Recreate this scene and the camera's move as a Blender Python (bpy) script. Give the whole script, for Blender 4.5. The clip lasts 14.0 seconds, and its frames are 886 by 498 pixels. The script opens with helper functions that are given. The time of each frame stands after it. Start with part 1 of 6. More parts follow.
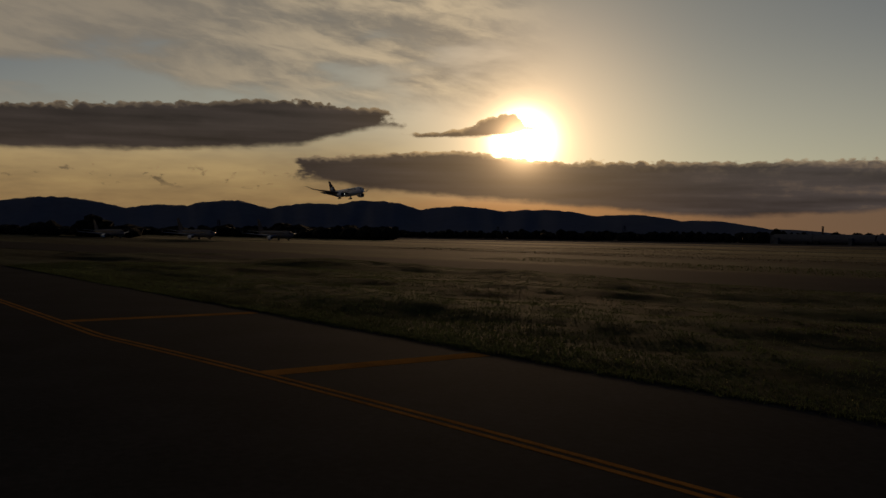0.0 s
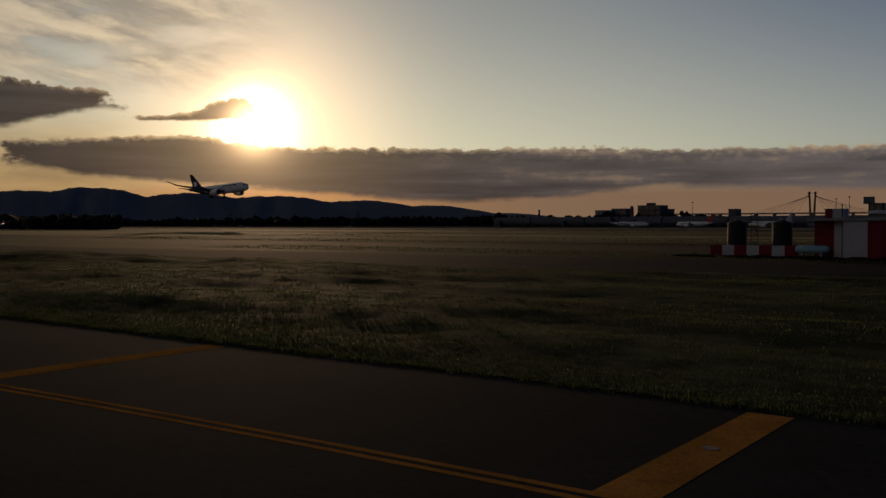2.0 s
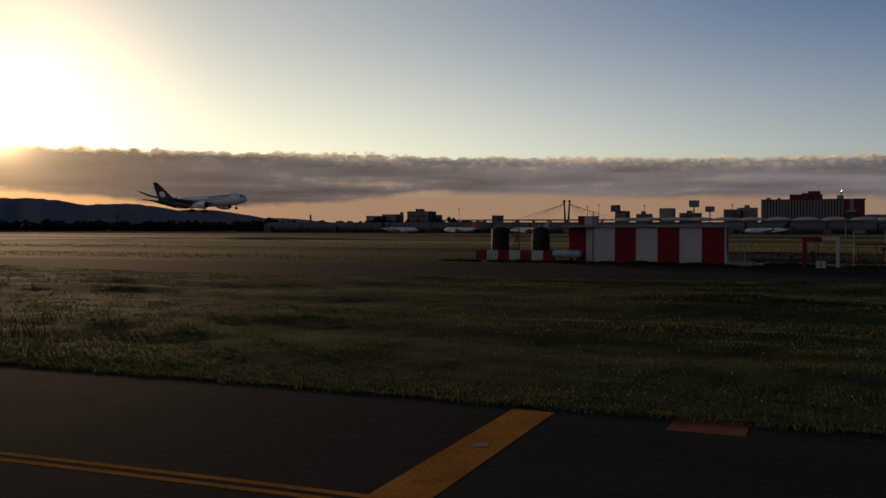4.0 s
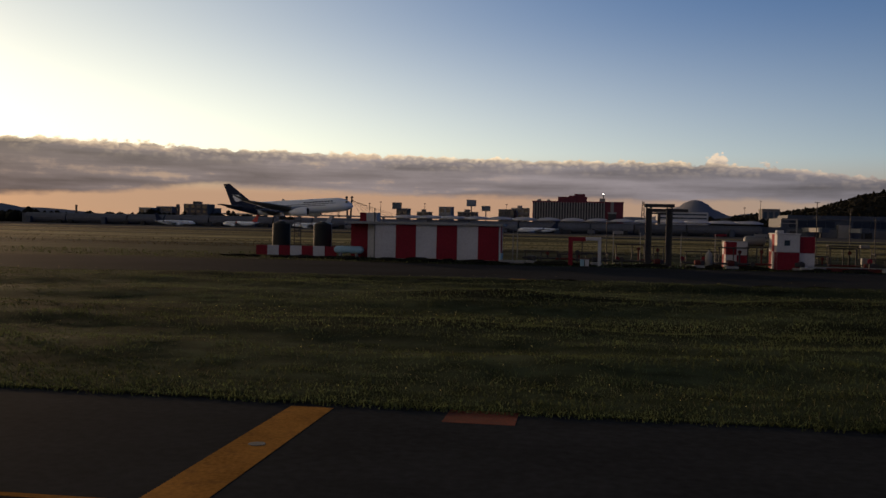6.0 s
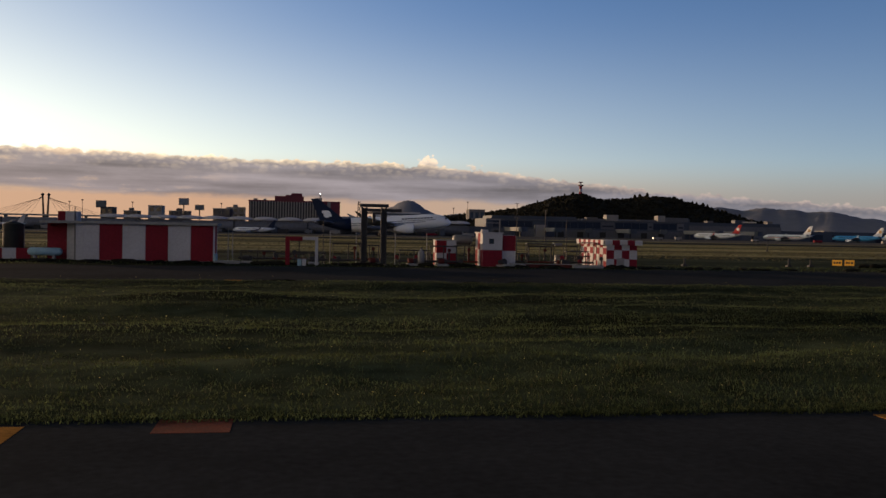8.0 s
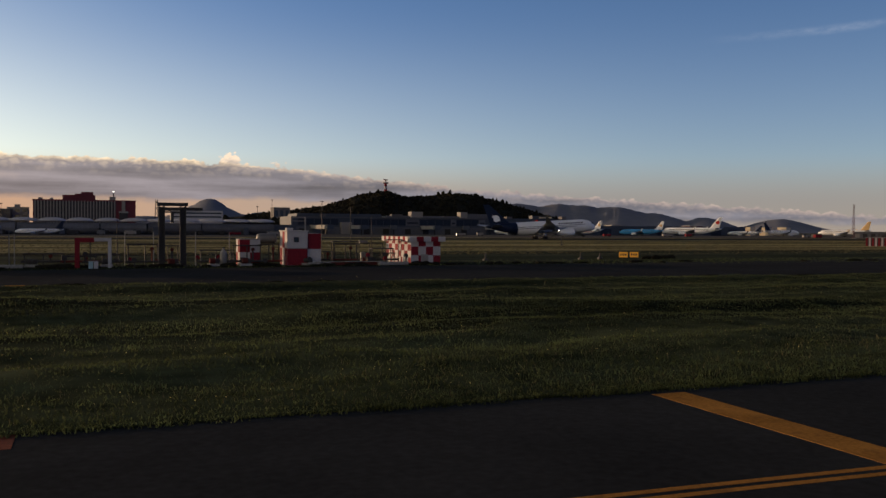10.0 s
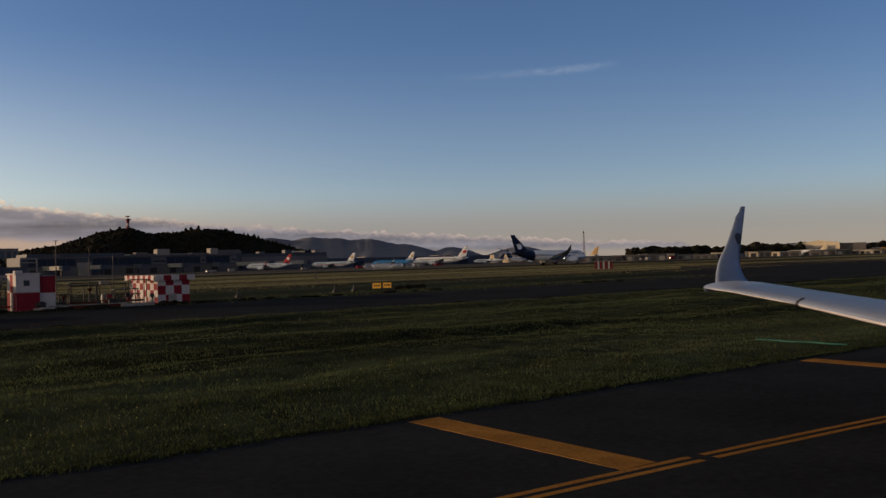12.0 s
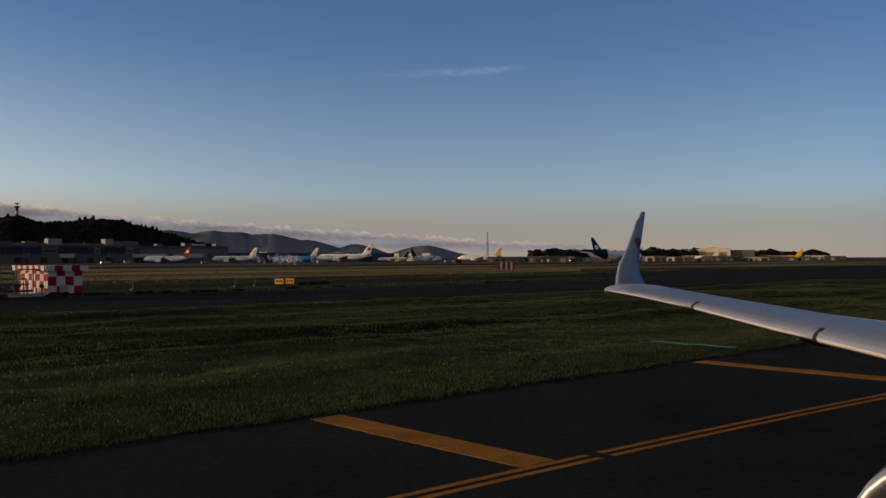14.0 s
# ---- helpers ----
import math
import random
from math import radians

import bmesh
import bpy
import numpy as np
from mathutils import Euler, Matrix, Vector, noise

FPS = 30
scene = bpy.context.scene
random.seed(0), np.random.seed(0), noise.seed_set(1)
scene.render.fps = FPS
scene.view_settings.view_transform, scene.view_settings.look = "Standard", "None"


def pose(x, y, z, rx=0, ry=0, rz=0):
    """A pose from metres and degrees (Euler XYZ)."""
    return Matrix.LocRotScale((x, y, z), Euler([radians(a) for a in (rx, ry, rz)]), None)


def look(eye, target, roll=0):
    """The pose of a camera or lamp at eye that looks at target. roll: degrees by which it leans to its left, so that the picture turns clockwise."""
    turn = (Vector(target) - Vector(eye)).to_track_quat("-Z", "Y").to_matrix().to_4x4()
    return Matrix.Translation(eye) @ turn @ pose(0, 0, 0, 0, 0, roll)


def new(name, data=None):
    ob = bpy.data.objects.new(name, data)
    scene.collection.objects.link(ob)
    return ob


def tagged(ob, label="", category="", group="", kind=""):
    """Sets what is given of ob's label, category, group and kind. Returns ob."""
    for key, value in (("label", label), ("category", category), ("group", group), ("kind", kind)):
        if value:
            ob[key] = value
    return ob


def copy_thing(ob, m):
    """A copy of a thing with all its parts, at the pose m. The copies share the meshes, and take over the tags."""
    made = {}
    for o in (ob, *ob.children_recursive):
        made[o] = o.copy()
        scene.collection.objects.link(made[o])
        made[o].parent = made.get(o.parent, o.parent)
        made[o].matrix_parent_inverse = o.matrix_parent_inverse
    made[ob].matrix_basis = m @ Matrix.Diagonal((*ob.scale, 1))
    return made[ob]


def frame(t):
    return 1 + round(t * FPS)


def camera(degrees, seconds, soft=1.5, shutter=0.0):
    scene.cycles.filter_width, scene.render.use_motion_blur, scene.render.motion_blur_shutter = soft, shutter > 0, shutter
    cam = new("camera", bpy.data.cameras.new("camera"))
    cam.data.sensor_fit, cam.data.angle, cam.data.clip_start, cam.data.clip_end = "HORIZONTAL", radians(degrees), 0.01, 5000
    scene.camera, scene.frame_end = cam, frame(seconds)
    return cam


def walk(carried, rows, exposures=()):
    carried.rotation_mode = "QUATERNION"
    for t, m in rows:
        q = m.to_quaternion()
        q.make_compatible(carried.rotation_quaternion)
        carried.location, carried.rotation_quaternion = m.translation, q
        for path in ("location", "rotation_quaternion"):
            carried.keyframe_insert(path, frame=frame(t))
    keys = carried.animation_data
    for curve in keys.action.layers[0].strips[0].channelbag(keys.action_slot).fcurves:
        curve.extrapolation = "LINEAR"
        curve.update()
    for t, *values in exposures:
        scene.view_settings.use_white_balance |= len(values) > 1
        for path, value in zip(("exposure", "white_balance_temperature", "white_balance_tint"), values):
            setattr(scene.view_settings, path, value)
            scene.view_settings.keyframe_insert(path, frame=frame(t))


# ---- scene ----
cam = camera(52.46, 14.0)
PATH = [
    (0, pose(-0.003, -0.034, 3.875, 89.09, -0.67, 53.99)),
    (0.5, pose(-0.005, -0.015, 3.886, 88.83, -0.73, 52.15)),
    (1, pose(-0.009, -0.011, 3.889, 88.05, -0.92, 48.26)),
    (1.5, pose(-0.018, -0.019, 3.883, 88.30, -0.73, 43.26)),
    (2, pose(-0.038, -0.013, 3.888, 88.27, 0.18, 37.20)),
    (2.5, pose(-0.079, -0.020, 3.885, 88.42, 0.40, 31.80)),
    (5, pose(-0.058, -0.092, 3.914, 88.36, -0.36, 17.35)),
    (5.5, pose(-0.041, -0.073, 3.902, 88.31, -0.56, 13.36)),
    (6, pose(-0.057, -0.059, 3.901, 88.47, -1.16, 8.91)),
    (6.5, pose(-0.060, -0.046, 3.896, 88.15, -1.17, 4.50)),
    (7, pose(-0.039, 0.015, 3.905, 88.21, -1.04, -0.45)),
    (7.5, pose(-0.043, 0.055, 3.901, 88.44, -1.01, -4.84)),
    (8, pose(-0.020, 0.106, 3.907, 88.79, -1.10, -8.96)),
    (8.5, pose(-0.037, 0.080, 3.897, 88.81, -1.32, -13.02)),
    (11, pose(0.114, -0.026, 3.923, 89.91, 0.74, -28.60)),
    (11.5, pose(0.082, 0.026, 3.922, 90.79, 1.24, -33.67)),
    (12, pose(0.083, -0.014, 3.924, 90.74, 1.51, -36.86)),
    (12.5, pose(0.048, 0.014, 3.914, 90.32, 0.32, -39.45)),
    (13, pose(0.063, 0.037, 3.907, 90.16, 0.13, -40.80)),
    (13.5, pose(0.048, 0.042, 3.911, 90.61, 0.31, -42.68)),
    (14, pose(0.068, 0.048, 3.911, 90.54, 0.11, -42.96)),
]
EXPOSURES = tuple((t, e, k, 10.0) for t, e, k in (
    (0.0, -1.82, 7200), (1.0, -1.82, 7200), (1.5, -1.82, 7200), (2.0, -1.33, 7000), (2.5, -0.97, 6900), (5.0, -0.3, 6800), (6.0, 0.0, 6800), (7.0, 0.28, 6800),
    (7.6, 0.40, 6800), (8.5, 0.32, 6800), (11.0, 0.3, 6800), (12.5, 0.22, 6800), (14.0, 0.22, 6800)))
walk(cam, PATH, EXPOSURES)

# ---- sky and sun ----
SUN_AZ, SUN_EL = 49.0, 6.0          # degrees to the left of +Y, and above the horizon
GLOW = (1.0, 0.64, 0.33)
world = bpy.data.worlds.new("evening_sky")
scene.world = world
world.use_nodes = True
nt = world.node_tree
nt.nodes.clear()


def link(sock, value):
    if isinstance(value, (int, float)):
        sock.default_value = value
    elif isinstance(value, tuple):
        sock.default_value = value if len(value) == len(sock.default_value) else (*value, 1)
    else:
        nt.links.new(value, sock)


def mth(op, a, b=0.0, c=0.0, clamp=False):
    n = nt.nodes.new("ShaderNodeMath")
    n.operation, n.use_clamp = op, clamp
    for s, v in zip(n.inputs, (a, b, c)):
        link(s, v)
    return n.outputs[0]


def ramp(v, a, b, lo=0.0, hi=1.0, smooth=False):
    n = nt.nodes.new("ShaderNodeMapRange")
    n.clamp = True
    n.interpolation_type = "SMOOTHSTEP" if smooth else "LINEAR"
    for s, x in zip(n.inputs[:5], (v, a, b, lo, hi)):
        link(s, x)
    return n.outputs[0]


def line(v, stops):
    """A broken line through (position, value), positions falling."""
    out = stops[0][1]
    for (a, va), (b, vb) in zip(stops, stops[1:]):
        out = mth("ADD", ramp(v, a, b, 0.0, vb - va), out)
    return out


def mixc(f, a, b, kind="MIX"):
    n = nt.nodes.new("ShaderNodeMix")
    n.data_type, n.blend_type = "RGBA", kind
    link(n.inputs[0], f), link(n.inputs[6], a), link(n.inputs[7], b)
    return n.outputs[2]


def noise3(x, y, z, scale, detail=5.0, rough=0.55):
    v = nt.nodes.new("ShaderNodeCombineXYZ")
    for s, q in zip(v.inputs, (x, y, z)):
        link(s, q)
    n = nt.nodes.new("ShaderNodeTexNoise")
    nt.links.new(v.outputs[0], n.inputs["Vector"])
    n.inputs["Scale"].default_value, n.inputs["Detail"].default_value, n.inputs["Roughness"].default_value = scale, detail, rough
    return n.outputs["Fac"]


def cells(x, y, scale, soft=0.35):
    """Rounded lumps: the distance to the nearest of many scattered points."""
    v = nt.nodes.new("ShaderNodeCombineXYZ")
    link(v.inputs[0], x), link(v.inputs[1], y)
    n = nt.nodes.new("ShaderNodeTexVoronoi")
    n.voronoi_dimensions, n.feature = "2D", "SMOOTH_F1"
    nt.links.new(v.outputs[0], n.inputs["Vector"])
    n.inputs["Scale"].default_value, n.inputs["Smoothness"].default_value = scale, soft
    return n.outputs["Distance"]


def make_sky():
    co = nt.nodes.new("ShaderNodeTexCoord").outputs["Generated"]
    sep = nt.nodes.new("ShaderNodeSeparateXYZ")
    nt.links.new(co, sep.inputs[0])
    x, y, z = sep.outputs
    az = mth("MULTIPLY", mth("ARCTAN2", mth("MULTIPLY", x, -1.0), y), 57.2958)
    el = mth("MULTIPLY", mth("ARCSINE", z), 57.2958)
    sky = nt.nodes.new("ShaderNodeTexSky")
    sky.sky_type, sky.sun_disc = "NISHITA", False
    sky.sun_elevation, sky.sun_rotation = radians(SUN_EL), radians(-SUN_AZ)
    sky.altitude, sky.air_density, sky.dust_density, sky.ozone_density = 2200, 1.0, 0.35, 4.0
    base = mixc(1.0, sky.outputs[0], (SKY * 1.40, SKY * 0.94, SKY * 0.87, 1), "MULTIPLY")
    # the brightness round the sun
    s = (-math.sin(radians(SUN_AZ)) * math.cos(radians(SUN_EL)), math.cos(radians(SUN_AZ)) * math.cos(radians(SUN_EL)), math.sin(radians(SUN_EL)))
    dot = mth("ADD", mth("ADD", mth("MULTIPLY", x, s[0]), mth("MULTIPLY", y, s[1])), mth("MULTIPLY", z, s[2]))
    dot_raw = dot
    dot = mth("MAXIMUM", dot, 0.0)
    disc = mth("MULTIPLY", mth("POWER", dot, 4200.0), 34.0)
    ring = mth("ADD", mth("MULTIPLY", mth("POWER", dot, 1100.0), 4.5), mth("MULTIPLY", mth("POWER", dot, 130.0), 1.5))
    # light scattered by the haze: wide round the sun, and low over the horizon
    wide = mth("MULTIPLY", mth("POWER", dot, 6.0), 0.60)
    haze = mth("MULTIPLY", ramp(el, 15.0, 2.0, 0, 1, True), mth("ADD", 0.070, mth("MULTIPLY", mth("POWER", dot, 1.9), 0.52)))
    near = mth("POWER", dot, 60.0)
    # noise in sky degrees
    n1 = mth("SUBTRACT", noise3(mth("MULTIPLY", az, 0.75), mth("MULTIPLY", el, 1.3), 0.0, 0.9, 8.0, 0.62), 0.5)
    n2 = mth("SUBTRACT", noise3(mth("MULTIPLY", az, 0.16), mth("MULTIPLY", el, 0.8), 7.0, 0.8, 5.0), 0.5)
    n3 = mth("SUBTRACT", noise3(mth("MULTIPLY", az, 1.1), mth("MULTIPLY", el, 2.2), 3.0, 1.0, 6.0, 0.62), 0.5)
    # heaped tops: lumps of three sizes, in patches
    wob = mth("MULTIPLY", n1, 0.9)
    lumps = mth("ADD", mth("MULTIPLY", mth("SUBTRACT", 0.42, cells(mth("ADD", mth("MULTIPLY", az, 0.62), wob), mth("MULTIPLY", el, 0.85), 1.0)), 0.5),
                mth("ADD", mth("MULTIPLY", mth("SUBTRACT", 0.42, cells(mth("ADD", mth("MULTIPLY", az, 1.5), wob), mth("MULTIPLY", el, 2.0), 1.0)), 0.6),
                    mth("MULTIPLY", mth("SUBTRACT", 0.42, cells(mth("ADD", mth("MULTIPLY", az, 3.1), mth("MULTIPLY", n3, 3.0)), mth("ADD", mth("MULTIPLY", el, 4.6), mth("MULTIPLY", n1, 2.5)), 1.0)), 0.3)))
    patchy = ramp(noise3(mth("MULTIPLY", az, 0.2), 0.0, 5.0, 1.0, 3.0), 0.35, 0.62, 0.35, 1.3)
    # layers inside a cloud, drawn out along the horizon
    layer = mth("SUBTRACT", noise3(mth("ADD", mth("MULTIPLY", az, 0.11), mth("MULTIPLY", n3, 0.25)), mth("MULTIPLY", el, 1.25), 11.0, 1.0, 4.0, 0.5), 0.5)

    def cloud(top, bottom, left, right, amp, low_soft=0.5):
        d_top = mth("ADD", mth("SUBTRACT", top, el), mth("MULTIPLY", mth("MULTIPLY", lumps, patchy), amp))
        d_low = mth("ADD", mth("SUBTRACT", el, bottom), mth("ADD", mth("MULTIPLY", n1, 0.55), mth("MULTIPLY", layer, 0.7)))
        d_side = mth("MINIMUM", mth("SUBTRACT", left, az), mth("SUBTRACT", az, right))
        d_side = mth("ADD", mth("MULTIPLY", d_side, 0.4), mth("ADD", mth("MULTIPLY", n1, 1.9), mth("MULTIPLY", layer, 1.2)))
        cover = mth("MULTIPLY", ramp(d_top, 0.0, 0.14, 0, 1, True), mth("MULTIPLY", ramp(d_low, 0.0, low_soft, 0, 1, True), ramp(d_side, 0.0, 0.4, 0, 1, True)))
        return cover, d_top

    bank = cloud(line(az, [(80, 7.3), (64, 8.4), (58, 7.9), (56, 7.0)]), line(az, [(80, 4.5), (68, 4.9), (63, 5.3), (58, 6.6)]), 115.0, 56.4, 0.62)
    shelf = cloud(line(az, [(62, 4.9), (53, 5.4), (48, 4.75), (33, 4.7), (10, 4.35), (-7, 4.15), (-12.2, 3.8), (-22, 2.7), (-36, 1.75), (-47, 1.0)]),
                  line(az, [(62, 3.2), (59, 2.6), (51, 2.05), (36, 1.0), (31, 1.2), (24, 1.95), (10, 1.6), (-4, 1.5), (-10, 1.7), (-16, 1.45), (-24, 0.9), (-36, 0.3)]), 63.5, -52.0, 0.55)
    wedge = cloud(line(az, [(56, 6.45), (52.8, 6.75), (50.4, 7.8), (49.4, 7.7), (48.8, 6.9)]), line(az, [(56, 5.95), (52, 6.0), (50, 6.25), (49, 6.6)]), 56.5, 48.0, 0.5, 0.25)
    flecks = mth("MULTIPLY", ramp(mth("ADD", n1, mth("MULTIPLY", n3, 0.5)), 0.07, 0.16, 0, 1, True),
                 mth("MULTIPLY", ramp(az, 62, 66), mth("MULTIPLY", ramp(el, 2.6, 3.1), ramp(el, 4.2, 3.6))))
    # high thin sheet on the left of the sun
    cir = noise3(mth("ADD", mth("MULTIPLY", az, 0.10), mth("MULTIPLY", el, 0.12)), mth("SUBTRACT", mth("MULTIPLY", el, 0.36), mth("MULTIPLY", az, 0.035)), 2.0, 1.1, 6.0, 0.5)
    sheet = mth("MULTIPLY", ramp(mth("ADD", cir, ramp(el, 9, 13, 0, 0.15)), 0.36, 0.56, 0, 1, True), mth("MULTIPLY", ramp(az, 45, 55, 0, 1, True), ramp(el, 6.5, 9.5, 0, 1, True)))
    hair = noise3(mth("ADD", mth("MULTIPLY", az, 0.34), mth("MULTIPLY", el, 0.2)), mth("ADD", mth("SUBTRACT", mth("MULTIPLY", el, 1.5), mth("MULTIPLY", az, 0.42)), mth("MULTIPLY", n2, 3.0)), 6.0, 0.8, 7.0, 0.6)
    streak = mth("MULTIPLY", ramp(mth("ADD", mth("MULTIPLY", cir, 0.6), mth("MULTIPLY", hair, 0.4)), 0.40, 0.62, 0, 1, True), ramp(az, 72, 54, 0.22, 1.1))
    wisp = mth("MULTIPLY", mth("MULTIPLY", ramp(az, -37, -45), ramp(az, -48.5, -46)),
               mth("MULTIPLY", ramp(mth("ABSOLUTE", mth("SUBTRACT", el, mth("SUBTRACT", mth("ADD", 11.75, mth("MULTIPLY", n2, 0.5)), mth("MULTIPLY", mth("ADD", az, 45.4), 0.035)))), 0.36, 0.0, 0, 1, True),
                    ramp(n3, -0.25, 0.2)))
    # sky, glow, then clouds over it
    amount = mth("ADD", disc, ring)
    g = nt.nodes.new("ShaderNodeCombineXYZ")
    for k in range(3):
        far_light = mth("ADD", mth("MULTIPLY", wide, (1.0, 0.84, 0.27)[k]), mth("MULTIPLY", haze, (1.0, 0.80, 0.30)[k]))
        link(g.inputs[k], mth("ADD", mth("ADD", mth("MULTIPLY", amount, GLOW[k]), mth("MULTIPLY", disc, 0.3)), far_light))
    col = mixc(1.0, base, g.outputs[0], "ADD")
    low = ramp(el, 4.8, 1.6, 0, 1, True)
    peach = mixc(near, mixc(ramp(az, 5, -30), PEACH, PALE), (1.3, 0.56, 0.17, 1))
    col = mixc(mth("MULTIPLY", low, ramp(az, -60, 5, 0.65, 0.96)), col, peach)
    col = mixc(mth("MULTIPLY", mth("MULTIPLY", ramp(el, 8, 4, 0, 1, True), ramp(el, 0.5, 3, 0.55, 1)), ramp(az, 50, 60, 0, 0.8, True)), col, mixc(ramp(n2, -0.16, 0.16), (0.72, 0.46, 0.21, 1), (1.3, 0.88, 0.38, 1)))
    col = mixc(mth("MULTIPLY", sheet, 0.85), col, mixc(streak, (0.68, 0.61, 0.52, 1), SHEET))
    col = mixc(mth("MULTIPLY", wisp, 0.27), col, (0.42, 0.47, 0.58, 1))
    # body of the clouds: mauve grey in soft layers, the heaped tops bright where light comes over them
    shade = mixc(ramp(az, 20, -25, 0, 1), mixc(ramp(az, 45, 15, 0, 1), CLOUD_NEAR, CLOUD_MID), CLOUD_FAR)
    body = nt.nodes.new("ShaderNodeVectorMath")
    body.operation = "SCALE"
    nt.links.new(shade, body.inputs[0])
    nt.links.new(mth("ADD", mth("ADD", 1.0, mth("MULTIPLY", layer, 2.0)), mth("MULTIPLY", n1, 0.22)), body.inputs[3])
    breaks = mth("MULTIPLY", ramp(mth("ADD", layer, mth("MULTIPLY", n1, 0.5)), 0.05, 0.22, 0, 0.75, True), mth("MULTIPLY", ramp(az, 40, 24), ramp(az, 3, 13)))
    inner = mixc(breaks, body.outputs[0], (0.52, 0.36, 0.25, 1))
    fringe = mixc(near, mixc(ramp(az, 0, -22), FRINGE, FRINGE_FAR), (2.2, 1.5, 0.75, 1))
    for a, e, wa, we in ((-7.85, 4.08, 0.85, 0.6), (-11.05, 3.82, 0.85, 0.5)):
        q = mth("ADD", mth("POWER", mth("ABSOLUTE", mth("DIVIDE", mth("SUBTRACT", az, a), wa)), 2.0), mth("POWER", mth("ABSOLUTE", mth("DIVIDE", mth("SUBTRACT", el, e), we)), 2.0))
        q = mth("ADD", mth("SUBTRACT", 0.8, q), mth("MULTIPLY", lumps, 2.2))
        col = mixc(ramp(q, 0.0, 0.45, 0, 0.95, True), col, mixc(ramp(mth("ADD", n3, mth("MULTIPLY", mth("SUBTRACT", el, e), 0.5)), -0.2, 0.25), (0.26, 0.23, 0.24, 1), (0.85, 0.68, 0.52, 1)))
    for (cover, d), strength in ((shelf, 1.0), (bank, 0.55), (wedge, 0.8)):
        rim = mth("MULTIPLY", ramp(d, 0.42, 0.05, 0, 1, True), ramp(mth("ADD", n3, mth("MULTIPLY", lumps, 0.5)), -0.22, 0.2, 0.12, 1.0))
        crown = mth("MULTIPLY", ramp(d, 1.3, 0.15, 0, 1, True), mth("MULTIPLY", ramp(mth("ADD", lumps, mth("MULTIPLY", n1, 0.6)), -0.1, 0.5, 0, 0.32, True), ramp(az, 46, 25, 0.0, 1.0)))
        lit = mth("MULTIPLY", mth("MAXIMUM", rim, crown), strength)
        col = mixc(mth("MULTIPLY", cover, 0.97), col, mixc(lit, inner, fringe))
    col = mixc(mth("MULTIPLY", flecks, 0.6), col, body.outputs[0])
    halo = nt.nodes.new("ShaderNodeCombineXYZ")
    for k in range(3):
        link(halo.inputs[k], mth("MULTIPLY", mth("ADD", mth("MULTIPLY", disc, 0.2), mth("MULTIPLY", ring, 0.3)), GLOW[k]))
    col = mixc(1.0, col, halo.outputs[0], "ADD")
    # the evening sky darkens towards the zenith
    dusk = ramp(el, 16.5, 45, 0.0, 1.0, True)
    col = mixc(1.0, col, mixc(dusk, (1, 1, 1, 1), (0.095, 0.135, 0.21, 1)), "MULTIPLY")
    col = mixc(1.0, col, mixc(ramp(dot_raw, -0.38, -0.80, 0, 1, True), (1, 1, 1, 1), (0.30, 0.40, 0.66, 1)), "MULTIPLY")
    bg = nt.nodes.new("ShaderNodeBackground")
    nt.links.new(col, bg.inputs[0])
    out = nt.nodes.new("ShaderNodeOutputWorld")
    nt.links.new(bg.outputs[0], out.inputs[0])


SKY = 0.145
PEACH = (0.46, 0.275, 0.185, 1)
PALE = (0.24, 0.212, 0.212, 1)
SHEET = (1.9, 1.55, 1.08, 1)
CLOUD_NEAR, CLOUD_MID, CLOUD_FAR = (0.115, 0.09, 0.085, 1), (0.245, 0.207, 0.212, 1), (0.165, 0.163, 0.195, 1)
FRINGE, FRINGE_FAR = (1.1, 0.86, 0.58, 1), (0.46, 0.37, 0.33, 1)
make_sky()

sun = new("sun", bpy.data.lights.new("sun", "SUN"))
sun.data.energy, sun.data.angle, sun.data.color = 3.3, radians(0.6), (1.0, 0.66, 0.40)
sun.matrix_world = look((-math.sin(radians(SUN_AZ)) * 100, math.cos(radians(SUN_AZ)) * 100, 100 * math.tan(radians(SUN_EL))), (0, 0, 0))


